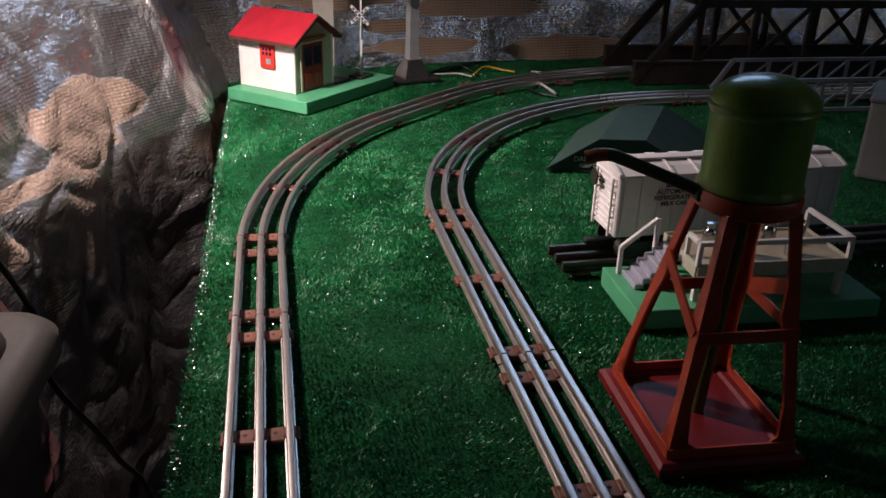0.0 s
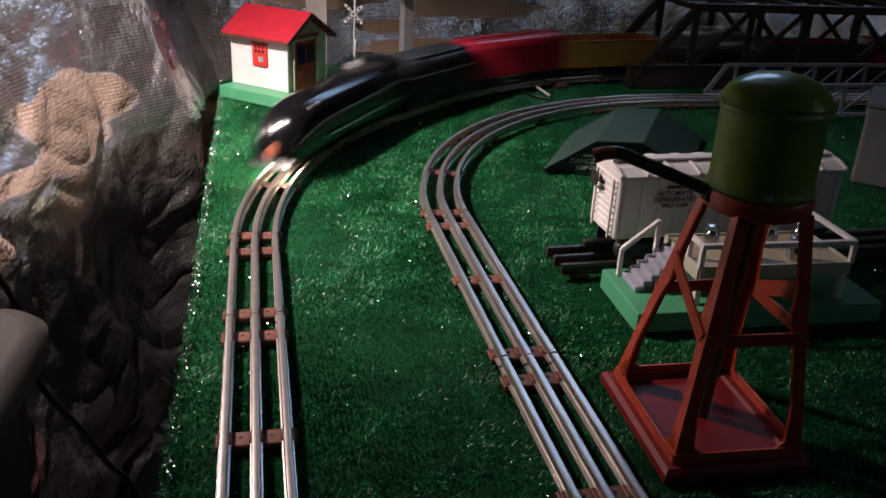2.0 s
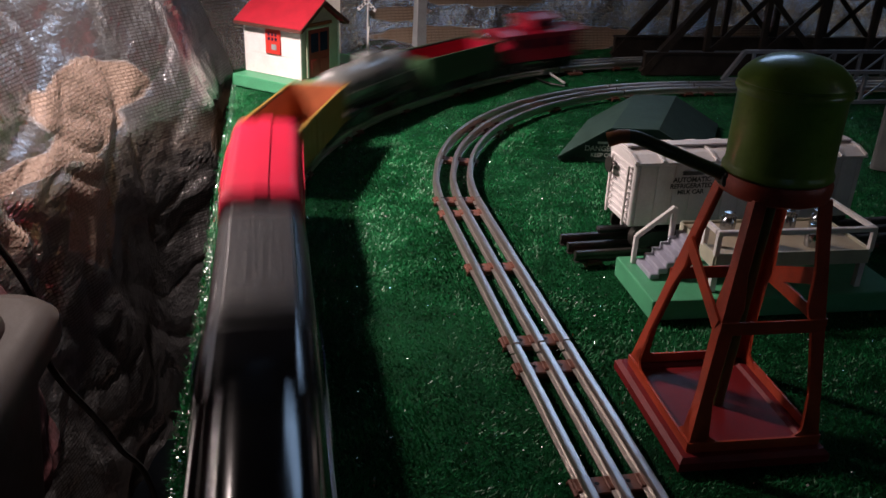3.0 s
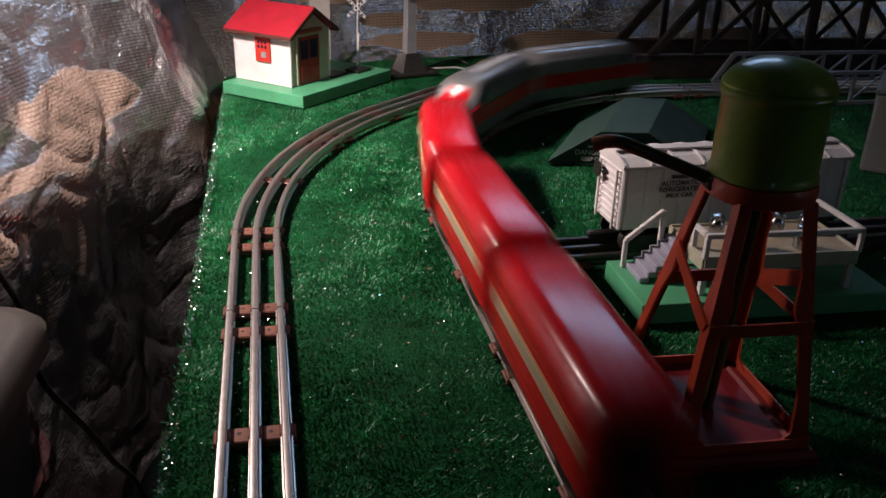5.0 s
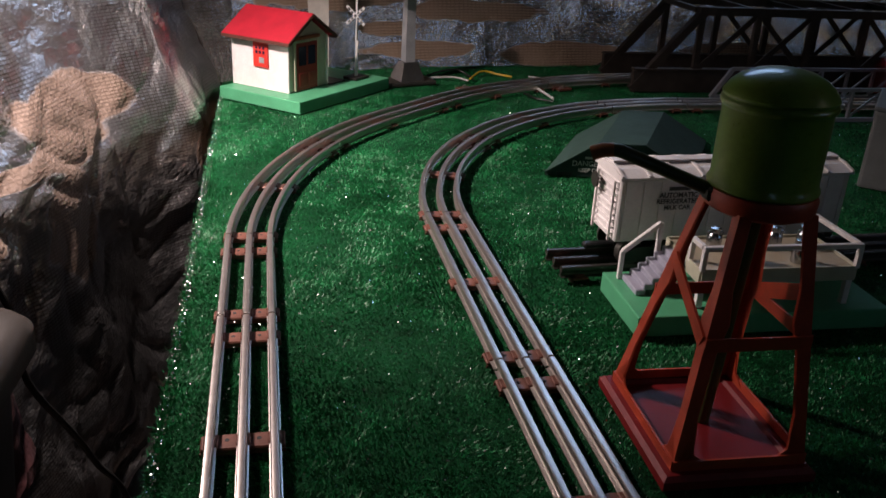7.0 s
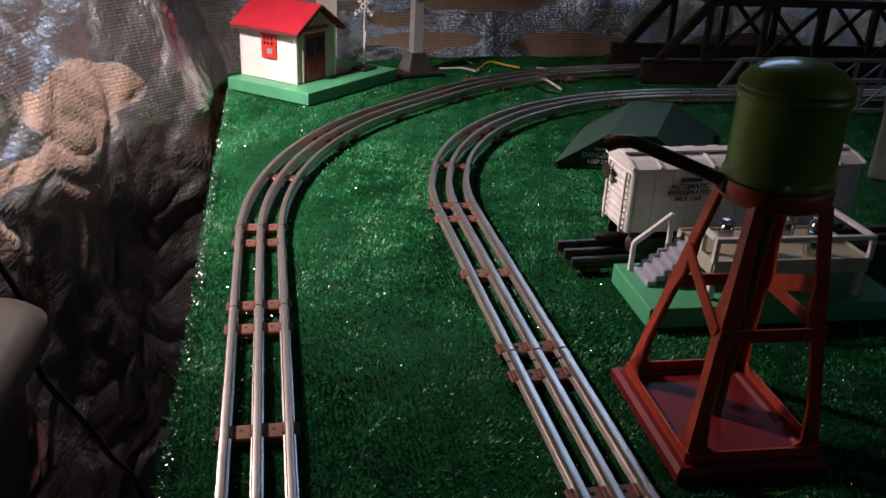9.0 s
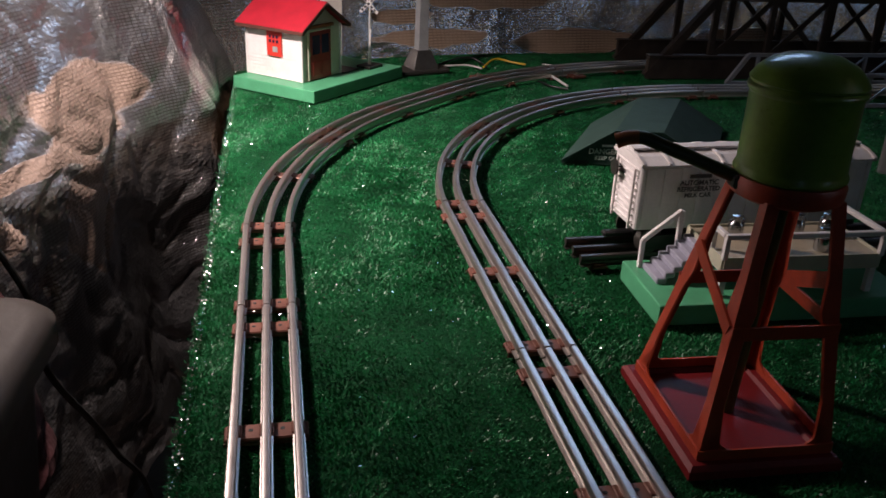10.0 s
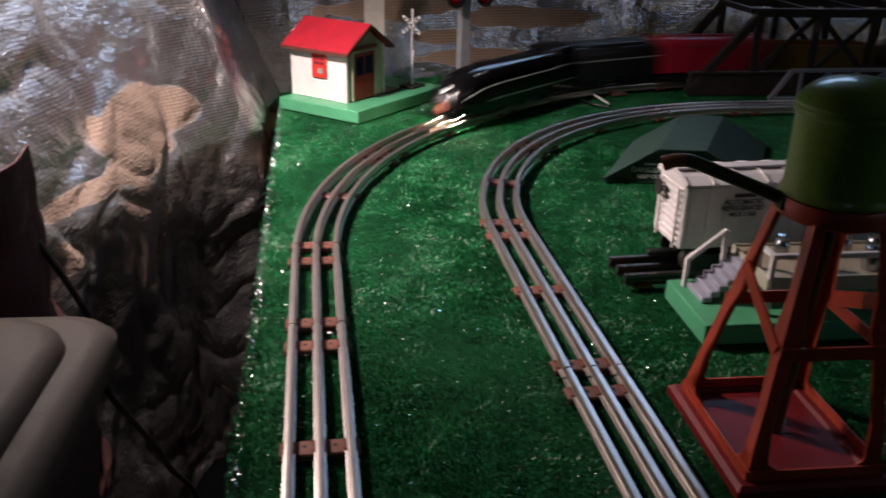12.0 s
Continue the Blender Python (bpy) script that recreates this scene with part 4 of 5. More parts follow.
def build_platform():
    t = thing("milk_platform", pose(0.1170, 0.4420, 0, 0, 0, 10.5), "white milk loading platform with stairs on green base", "toy platform")
    part("base", box(0, 0.160, 0, 0.062, 0, 0.0130, 0.0012), M["base_green"], t, "mint green pressed metal base")
    x0, x1, y0, y1, zd = 0.0380, 0.1360, 0.0080, 0.0560, 0.0370
    part("deck", box(x0, x1, y0, y1, zd - 0.0025, zd, 0.0005, 1), M["deck"], t)
    for a, b, c, d in ((x0, x1, y0 - 0.0012, y0), (x0, x1, y1, y1 + 0.0012), (x0 - 0.0012, x0, y0, y1), (x1, x1 + 0.0012, y0, y1)):
        part("fascia", box(a, b, c, d, zd - 0.0075, zd + 0.0015), M["cream"], t)
    for x in (x0 + 0.002, x1 - 0.002):
        for y in (y0 + 0.002, y1 - 0.002):
            part("support", box(x - 0.0018, x + 0.0018, y - 0.0018, y + 0.0018, 0.0131, zd - 0.0026), M["white"], t)
    def rail_bar(p, q, w=0.0030):
        part("rail_bar", beam(p, q, w, w, (0.01, 0, 1), None, 0.0004), M["white"], t)
    zt = zd + 0.0130
    for y in (y0,):
        for x in (x0, x1):
            part("rail_post", box(x - 0.0014, x + 0.0014, y - 0.0014, y + 0.0014, zd + 0.0002, zt), M["white"], t)
        rail_bar((x0 - 0.0012, y, zt + 0.0012), (x1 + 0.0012, y, zt + 0.0012))
    rail_bar((x1, y0 + 0.002, zt + 0.0012), (x1, y1, zt + 0.0012))
    part("rail_post", box(x1 - 0.0014, x1 + 0.0014, y1 - 0.0014, y1 + 0.0014, zd + 0.0002, zt), M["white"], t)
    rail_bar((x0, y0 + 0.002, zt + 0.0012), (x0, y0 + 0.016, zt + 0.0012))
    part("rail_post", box(x0 - 0.0014, x0 + 0.0014, y0 + 0.0146, y0 + 0.0174, zd + 0.0002, zt), M["white"], t)
    # stairs at the near end
    sy0, sy1 = 0.0270, 0.0510
    n = 6
    for i in range(n):
        xa = 0.0085 + i * (x0 - 0.0095) / n
        part("step", box(xa, xa + (x0 - 0.0095) / n + 0.0016, sy0, sy1, 0.0131 + i * 0.0036, 0.0131 + (i + 1) * 0.0037, 0.0005, 1), M["step"], t, "grey stair tread")
    for y in (sy1 + 0.0008,):
        part("rail_post", box(0.0060, 0.0086, y - 0.0013, y + 0.0013, 0.0131, 0.0315), M["white"], t)
        rail_bar((0.0073, y, 0.0312), (0.0300, y, zt))
        rail_bar((0.0300, y, zt), (0.0300, y, zd - 0.008))


def build_can(x, y):
    prof = [(0.0, 0.0), (0.0044, 0.0), (0.0046, 0.0006), (0.0046, 0.0078), (0.0044, 0.0088), (0.0026, 0.0108), (0.0026, 0.0124), (0.0034, 0.0130), (0.0034, 0.0140), (0.0, 0.0146)]
    m = pose(0.1170, 0.4420, 0, 0, 0, 10.5) @ pose(x, y, 0.0371)
    t = thing("milk_can", m, "small shiny metal milk can standing on the platform", "milk can", "milk cans on the platform")
    part("can_body", lathe(prof, 20), M["can"], t, smooth=True)
    for s in (-1, 1):
        part("handle", tube(smooth_curve([(s * 0.0030, 0, 0.0115), (s * 0.0050, 0, 0.0110), (s * 0.0046, 0, 0.0085)], 4), 0.0004, 6), M["can"], t)


def build_hut():
    """Low dark green hut: a blunt gable end with a warning, sloping sides and a flat ridge."""
    t = thing("green_hut", pose(0.0925, 0.7350, 0, 0, 0, 2), "dark green metal hut with sloping roof and white warning", "toy hut")
    L, W, H = 0.1350, 0.1200, 0.0310
    prof = [(0.0, 0.0), (0.0, 0.0030), (0.0450, H), (0.0870, H), (L, 0.0030), (L, 0.0)]
    sh = 0.046
    skew = lambda x, s, z: (x + s * sh, s * W, z)
    part("shell", loft([[skew(x, s, z) for x, z in prof] for s in (0.0, 1.0)]), M["tent"], t)
    for (xa, za), (xb, zb) in zip(prof[1:4], prof[2:5]):
        q = [(xa, za + 0.0002), (xb, zb + 0.0002), (xb, zb + 0.0013), (xa, za + 0.0013)]
        part("roof_panel", loft([[skew(x, s, z) for x, z in q] for s in (-0.03, 1.02)]), M["tent"], t)
    words("DANGER", 0.0066, M["letter"], t, pose(0.0360, -0.0006, 0.0120, 90, 0, 0))
    words("KEEP OUT", 0.0050, M["letter"], t, pose(0.0400, -0.0006, 0.0060, 90, 0, 0))
    part("lettering_bar", box(0.034, 0.044, -0.0006, -0.0002, 0.0165, 0.0185), M["letter"], t)
    part("vent", box(0.010, 0.024, -0.0006, -0.0001, 0.0005, 0.0035), M["black_dull"], t)


# ---- bridges ----
def build_truss_bridge():
    """Through truss over the back straight of the outer loop; x runs along it."""
    t = thing("truss_bridge", pose(0.236, 1.101, 0, 0, 0, 11.7), "dark bronze metal truss bridge over the back track", "toy bridge")
    W, H, P, n = 0.1060, 0.1080, 0.0780, 8
    L = P * n
    for y in (0.0, W):
        truss = part("truss", box(0.0, L, y - 0.0035, y + 0.0035, 0.0, 0.0280, 0.0008, 1), M["bridge"], t)
        part("flange", box(0.0, L, y - 0.0065, y + 0.0065, 0.0281, 0.0305), M["bridge"], truss)
        part("top_chord", box(P, L - P, y - 0.0060, y + 0.0060, H - 0.010, H), M["bridge"], truss)
        for x, q in ((0.0, P * 1.1), (L, L - P * 1.1)):
            part("end_post", beam((x, y, 0.003), (q, y, H - 0.005), 0.0095, 0.0095), M["bridge"], truss)
        for i in range(1, n):
            part("vertical", box(P * i + 0.006 - 0.0038, P * i + 0.006 + 0.0038, y - 0.0030, y + 0.0030, 0.0306, H - 0.0101), M["bridge"], truss)
        for i in range(1, n - 1):
            if i % 2 == 0 or i == 1:
                part("diagonal", beam((P * i + 0.010, y - 0.0012, 0.030), (P * (i + 1) + 0.002, y - 0.0012, H - 0.010), 0.0022, 0.0068), M["bridge"], truss)
            if i % 2 == 0 or i == n - 2:
                part("diagonal", beam((P * (i + 1) + 0.002, y + 0.0012, 0.030), (P * i + 0.010, y + 0.0012, H - 0.010), 0.0022, 0.0068), M["bridge"], truss)
    for i in range(1, n):
        part("cross_member", box(P * i - 0.003, P * i + 0.003, 0.006, W - 0.006, H - 0.0075, H - 0.001), M["bridge"], t)


def build_pony_bridge():
    """Low silver truss bridge on the inner loop."""
    t = thing("low_truss_bridge", pose(0.3350, 1.0840, 0, 0, 0, 12.6), "low silver grey truss bridge over the inner track", "toy bridge")
    L, H, P = 0.3040, 0.0400, 0.0380
    for y in (0.0, -0.1150):
        side = part("side_truss", box(0.0, L, y - 0.0025, y + 0.0025, 0.0010, 0.0050), M["pony"], t)
        part("top_chord", box(P * 0.65, L - P * 0.65, y - 0.0028, y + 0.0028, H - 0.004, H), M["pony"], side)
        for a, b in ((0.0, P * 0.65), (L, L - P * 0.65)):
            part("end_post", beam((a, y, 0.002), (b, y, H - 0.002), 0.0050, 0.0050), M["pony"], side)
        for i in range(1, 8):
            part("vertical", box(P * i - 0.0018, P * i + 0.0018, y - 0.0018, y + 0.0018, 0.0051, H - 0.0041), M["pony"], side)
        for i in range(1, 7):
            part("diagonal", beam((P * i, y, 0.005), (P * (i + 1), y, H - 0.004), 0.0016, 0.0024), M["pony"], side)


# ---- loose things ----
def build_loose():
    c = thing("grey_box", pose(0.376, 0.748, 0, 0, 0, -28), "plain dark grey metal box standing on the carpet", "box")
    part("casing", box(0, 0.12, 0, 0.09, 0, 0.070, 0.003), M["greybox"], c)
    part("lid", box(-0.001, 0.121, -0.001, 0.091, 0.0702, 0.074, 0.001, 1), M["greybox"], c)
    # storage bin beside the table
    b = thing("storage_bin", pose(-0.197, 0.395, 0.020, 0, 0, 99), "dull brown plastic storage bin with stepped rim beside the table", "storage bin")
    def plan(d, z, r=0.026):
        pts = [(-0.52, d, z)]
        for k in range(9):
            a = math.pi / 2 * k / 8
            pts.append((-d - r + r * math.sin(a), d + r - r * math.cos(a), z))
        return pts + [(-d, 0.33, z), (-0.52, 0.33, z)]
    part("bin_body", loft([plan(d, z) for d, z in ((0.070, -0.769), (0.010, -0.012), (0.004, -0.010), (0.0, -0.007), (0.0, 0.004), (0.003, 0.008), (0.010, 0.010))]), M["beige"], b, smooth=True)
    part("lid", loft([plan(d, z, 0.034) for d, z in ((0.0170, 0.0102), (0.0180, 0.0140), (0.0205, 0.0170), (0.0265, 0.0188), (0.040, 0.0195), (0.09, 0.0200))]), M["beige"], b, smooth=True)
    # cords and wires
    def cord(name, pts, r, mat, label):
        o = part(name, tube(smooth_curve(pts, 8), r, 8), M[mat], smooth=True)
        tagged(o, label, "cable")
    cord("cable", [(-0.0270, 1.112, 0.004), (-0.004, 1.128, 0.009), (0.014, 1.140, 0.008), (0.028, 1.132, 0.003), (0.034, 1.110, 0.0025)], 0.0014, "cable_black", "thin black wire behind the signal on the carpet")
    cord("cable", [(-0.030, 1.100, 0.004), (-0.010, 1.106, 0.004), (0.010, 1.112, 0.004), (0.028, 1.100, 0.003)], 0.0012, "cable_white", "thin white wire behind the signal on the carpet")
    cord("cable", [(0.030, 1.112, 0.003), (0.046, 1.150, 0.006), (0.068, 1.150, 0.003), (0.086, 1.140, 0.0025)], 0.0014, "cable_yellow", "thin yellow wire beside the outer track")
    cord("cable", [(0.108, 1.145, 0.003), (0.118, 1.142, 0.003), (0.130, 1.136, 0.003)], 0.0012, "cable_white", "short white wire beside the outer track")
    cord("cable", [(0.112, 1.078, 0.004), (0.120, 1.050, 0.004), (0.128, 1.020, 0.004)], 0.0016, "cable_white", "white wire lying between the two tracks")
    cord("cable", [(0.096, 1.050, 0.002), (0.108, 1.022, 0.003), (0.128, 1.012, 0.002)], 0.0012, "cable_black", "black wire lying between the two tracks")
    cord("cable", [(-0.330, 0.40, 0.150), (-0.290, 0.455, 0.060), (-0.262, 0.475, -0.020), (-0.255, 0.470, -0.070), (-0.235, 0.500, -0.150), (-0.215, 0.520, -0.260), (-0.220, 0.540, -0.749)], 0.0022, "cable_black", "black power cord hanging in front of the foil")
    # junction clips where the wires meet the track
    for x, y, h in ((0.022, 1.060, 40), (0.148, 1.088, 28)):
        k = thing("track_clip", pose(x, y, 0, 0, 0, h), "small brown metal wire clip beside the track", "track clip")
        part("plate", box(-0.010, 0.010, -0.006, 0.006, 0, 0.003, 0.0006, 1), M["tie"], k)
        part("screw", lathe([(0.002, 0.0031), (0.002, 0.006), (0.0, 0.0064)], 10), M["rail"], k)
    # hanging cloths
    sheet("white_cloth", [(-0.174, 1.080), (-0.161, 1.085), (-0.150, 1.088)], 0.0, 0.28, M["cloth"], "white cloth strip hanging behind the gate house", 0.004, 12.0, 0.0, 24, 30)
    sheet("maroon_cloth", [(-0.300, 0.34), (-0.272, 0.42), (-0.284, 0.480)], -0.14, 0.092, M["maroon"], "dark maroon cloth hanging beside the foil", 0.010, 15.0, 0.0, 30, 30)
    # scrap of dark track and parts behind the hut
    k = thing("metal_scrap", pose(0.258, 0.765, 0, 0, 0, 25), "small dark shiny metal part lying on the carpet", "metal part")
    part("plate", box(-0.022, 0.022, -0.012, 0.012, 0, 0.003, 0.001, 1), M["dark_metal"], k)
    for x in (-0.012, 0.0, 0.012):
        part("stud", lathe([(0.004, 0.0031), (0.004, 0.006), (0.0, 0.0075)], 12, pose(x, 0.001, 0)), M["rail"], k, smooth=True)


build_house()
build_crossbuck()
build_signal()
build_tower()
build_milk_car()
build_platform()
for cx, cy in ((0.060, 0.040), (0.080, 0.044), (0.100, 0.040), (0.074, 0.020), (0.104, 0.018), (0.120, 0.040)):
    build_can(cx, cy)
build_hut()
build_truss_bridge()
build_pony_bridge()
build_loose()

# ---- rolling stock; x runs forward, z from the carpet ----
def round_section(x, w, z0, z1, r, k=1.0, n=5, tuck=0.0):
    """A closed section with a rounded roof of corner radius r; tuck draws the lower edge in."""
    w, pts = w * k, []
    pts += [(x, -w + tuck, z0), (x, -w, z0 + 0.006)]
    for i in range(n + 1):
        a = math.pi / 2 * i / n
        pts.append((x, -(w - r) - r * math.cos(a), z1 - r + r * math.sin(a)))
    for i in range(n + 1):
        a = math.pi / 2 * (1 - i / n)
        pts.append((x, (w - r) + r * math.cos(a), z1 - r + r * math.sin(a)))
    pts += [(x, w, z0 + 0.006), (x, w - tuck, z0)]
    return pts


def build_streamliner():
    """Shrouded steam engine, its nose forward."""
    t = thing("steam_locomotive", Matrix(), "glossy black streamlined steam locomotive with silver stripes", "toy locomotive")
    half = 0.114
    secs = []
    for f, k, zt, r in ((-1.0, 1.0, 0.0680, 0.013), (-0.60, 1.0, 0.0680, 0.013), (-0.58, 0.97, 0.0630, 0.018), (-0.2, 0.96, 0.0630, 0.0185), (0.35, 0.95, 0.0625, 0.0185), (0.62, 0.94, 0.0610, 0.018), (0.78, 0.91, 0.0570, 0.017),
                        (0.88, 0.86, 0.0510, 0.016), (0.95, 0.78, 0.0430, 0.014), (0.985, 0.70, 0.0350, 0.011), (1.0, 0.60, 0.0280, 0.007)):
        secs.append(round_section(f * half, 0.0245, 0.0165, zt, r, k, 6, 0.001))
    body = part("shroud", loft(secs), M["black"], t, smooth=True)
    for y in (-1, 1):
        pts = [(f * half, y * (0.0245 * k + 0.0003), z) for f, k, z in ((-0.99, 1.0, 0.047), (-0.60, 1.0, 0.047), (-0.56, 0.97, 0.0455), (0.35, 0.955, 0.0445), (0.62, 0.945, 0.0425), (0.78, 0.915, 0.0385), (0.88, 0.865, 0.0345))]
        part("stripe", tube(pts, 0.0009, 6), M["stripe"], body, "thin silver side stripe")
        part("running_board", box(-0.10, 0.060, y * 0.0248 - 0.0010, y * 0.0248 + 0.0010, 0.0285, 0.0300), M["stripe"], body)
        part("side_rod", box(-0.050, 0.045, y * 0.0205 - 0.0008, y * 0.0205 + 0.0008, 0.0185, 0.0205, 0.0004, 1), M["rail"], t)
        part("cab_window", box(-0.102, -0.080, y * 0.0247 - 0.0003, y * 0.0247 + 0.0003, 0.0500, 0.0600), M["glass"], body)
        part("marker_light", lathe([(0.0, 0.0), (0.0028, 0.001), (0.0030, 0.005), (0.0016, 0.0075), (0.0, 0.008)], 12, pose(0.066, y * 0.0150, 0.0535, 0, 70, 0)), M["stripe"], body, smooth=True)
        for x in (-0.046, 0.0, 0.044):
            part("driver_wheel", lathe([(0.0, 0.0), (0.0115, 0.0), (0.0135, 0.0012), (0.0135, 0.0035), (0.0, 0.0045)], 28, pose(x, y * 0.0165, 0.0240, 90 * -y)), M["dark_metal"], t, smooth=True)
    part("smoke_stack", lathe([(0.0060, 0.0600), (0.0060, 0.0655), (0.0042, 0.0658), (0.0040, 0.0620)], 20, pose(0.050, 0, 0)), M["black"], body, smooth=True)
    # added emitters hidden under the shroud make the light pool round the nose
    for y in (-0.0135, 0.0135):
        lens = pose(0.1005, y, 0.0252, 0, 150, 0)
        part("headlight_shell", lathe([(0.0, 0.002), (0.0040, 0.003), (0.0044, 0.0100), (0.0036, 0.0100), (0.0034, 0.0092)], 16, lens), M["black"], body, smooth=True)
        part("headlight", lathe([(0.0034, 0.0098), (0.0026, 0.0108), (0.0, 0.0112)], 16, lens), M["headlight"], body, "added warm emitter hidden under the nose", smooth=True)
    part("pilot", loft([[(x, -w, z), (x, w, z), (x, w, z2), (x, -w, z2)] for x, w, z, z2 in ((0.1125, 0.0195, 0.0128, 0.0180), (0.1150, 0.0190, 0.0128, 0.0180), (0.1180, 0.0175, 0.0130, 0.0150))]), M["black"], body)
    part("nose_disc", lathe([(0.0, 0.0), (0.0060, 0.0), (0.0066, 0.0012), (0.0050, 0.0032), (0.0, 0.0040)], 20, pose(0.1120, 0, 0.0250, 0, 72, 0)), M["marker"], body, "copper coloured disc on the nose", smooth=True)
    part("nose_lamp", lathe([(0.0, 0.0), (0.0042, 0.0), (0.0046, 0.0025), (0.0036, 0.0050), (0.0, 0.0062)], 20, pose(0.1035, 0, 0.0405, 0, 62, 0)), M["stripe"], body, "silver bullet lamp on the nose", smooth=True)
    part("drawbar", box(-0.128, -0.110, -0.003, 0.003, 0.0170, 0.0195), M["black_dull"], t)
    part("frame", box(-0.105, 0.098, -0.0120, 0.0120, 0.0150, 0.0200), M["black_dull"], t)
    return t


def build_tender():
    t = thing("tender", Matrix(), "black streamlined coal tender with dull grey top", "toy wagon")
    h = 0.064
    part("body", loft([round_section(x, 0.0235, 0.0240, z, 0.010, k) for x, z, k in ((-h, 0.0600, 0.97), (-h + 0.003, 0.0625, 1.0), (h - 0.003, 0.0625, 1.0), (h, 0.0600, 0.97))]), M["black_dull"], t, smooth=True)
    part("coal_deck", box(-0.058, 0.050, -0.0165, 0.0165, 0.0620, 0.0655, 0.0018), M["tender"], t, "dull dark grey coal load")
    for y in (-1, 1):
        part("stripe", box(-0.060, 0.060, y * 0.0236 - 0.0004, y * 0.0236 + 0.0004, 0.0460, 0.0475), M["stripe"], t)
    for x in (-0.038, 0.038):
        truck(t, x)
    part("drawbar", box(-0.075, -0.060, -0.003, 0.003, 0.0170, 0.0195), M["black_dull"], t)
    return t


def couplers(t, h):
    for s in (-1, 1):
        part("coupler", box(min(s * (h - 0.01), s * (h + 0.004)), max(s * (h - 0.01), s * (h + 0.004)), -0.0030, 0.0030, 0.0165, 0.0200, 0.0008, 1), M["black_dull"], t)


def build_box_car():
    t = thing("box_car", Matrix(), "bright red box car with rounded roof", "toy wagon")
    h = 0.0735
    part("body", loft([round_section(x, 0.0235, 0.0240, z, 0.009, k) for x, z, k in ((-h, 0.0650, 0.98), (-h + 0.002, 0.0670, 1.0), (h - 0.002, 0.0670, 1.0), (h, 0.0650, 0.98))]), M["box_red"], t, smooth=True)
    part("roof_walk", box(-h, h, -0.004, 0.004, 0.0672, 0.0684), M["box_red"], t)
    for y in (-1, 1):
        d = part("door", box(-0.018, 0.018, y * 0.0241 - 0.0008, y * 0.0241 + 0.0008, 0.0270, 0.0570, 0.0004, 1), M["box_red"], t)
        part("door_track", box(-0.040, 0.040, y * 0.0243 - 0.0008, y * 0.0243 + 0.0008, 0.0575, 0.0590), M["box_red"], t)
        for i in range(10):
            x = -h + 0.006 + i * (2 * h - 0.012) / 9
            if abs(x) > 0.020:
                part("side_rib", box(x - 0.0006, x + 0.0006, y * 0.0236 - 0.0005, y * 0.0236 + 0.0005, 0.0255, 0.0560), M["box_red"], t)
    for x in (-0.048, 0.048):
        truck(t, x)
    part("underframe", box(-0.060, 0.060, -0.010, 0.010, 0.0205, 0.0239), M["black_dull"], t)
    couplers(t, h)
    return t


def build_gondola(outside, inside, label, zt):
    t = thing("gondola", Matrix(), label, "toy wagon")
    h, w, z0 = 0.0715, 0.0235, 0.0230
    part("floor_plate", box(-h + 0.002, h - 0.002, -w + 0.002, w - 0.002, z0, z0 + 0.003), M[inside], t)
    for y in (-1, 1):
        part("side_wall", box(-h, h, min(y * w, y * (w - 0.0011)), max(y * w, y * (w - 0.0011)), z0, zt, 0.0003, 1), M[outside], t)
        part("inner_lining", box(-h + 0.0015, h - 0.0015, min(y * (w - 0.0012), y * (w - 0.0018)), max(y * (w - 0.0012), y * (w - 0.0018)), z0 + 0.003, zt - 0.0005), M[inside], t)
        part("top_rail", box(-h, h, y * w - 0.0012, y * w + 0.0012, zt, zt + 0.0016, 0.0004, 1), M[outside], t)
        for i in range(9):
            x = -h + 0.004 + i * (2 * h - 0.008) / 8
            part("side_rib", box(x - 0.0009, x + 0.0009, y * (w + 0.0006) - 0.0006, y * (w + 0.0006) + 0.0006, z0 + 0.001, zt - 0.0005), M[outside], t)
    for x in (-1, 1):
        part("end_wall", box(min(x * h, x * (h - 0.0012)), max(x * h, x * (h - 0.0012)), -w + 0.0012, w - 0.0012, z0, zt + 0.001, 0.0003, 1), M[outside], t)
        part("end_lining", box(min(x * (h - 0.0013), x * (h - 0.0019)), max(x * (h - 0.0013), x * (h - 0.0019)), -w + 0.002, w - 0.002, z0 + 0.003, zt), M[inside], t)
    for x in (-0.046, 0.046):
        truck(t, x)
    part("underframe", box(-0.058, 0.058, -0.010, 0.010, 0.0200, 0.0229), M["black_dull"], t)
    couplers(t, h)
    return t


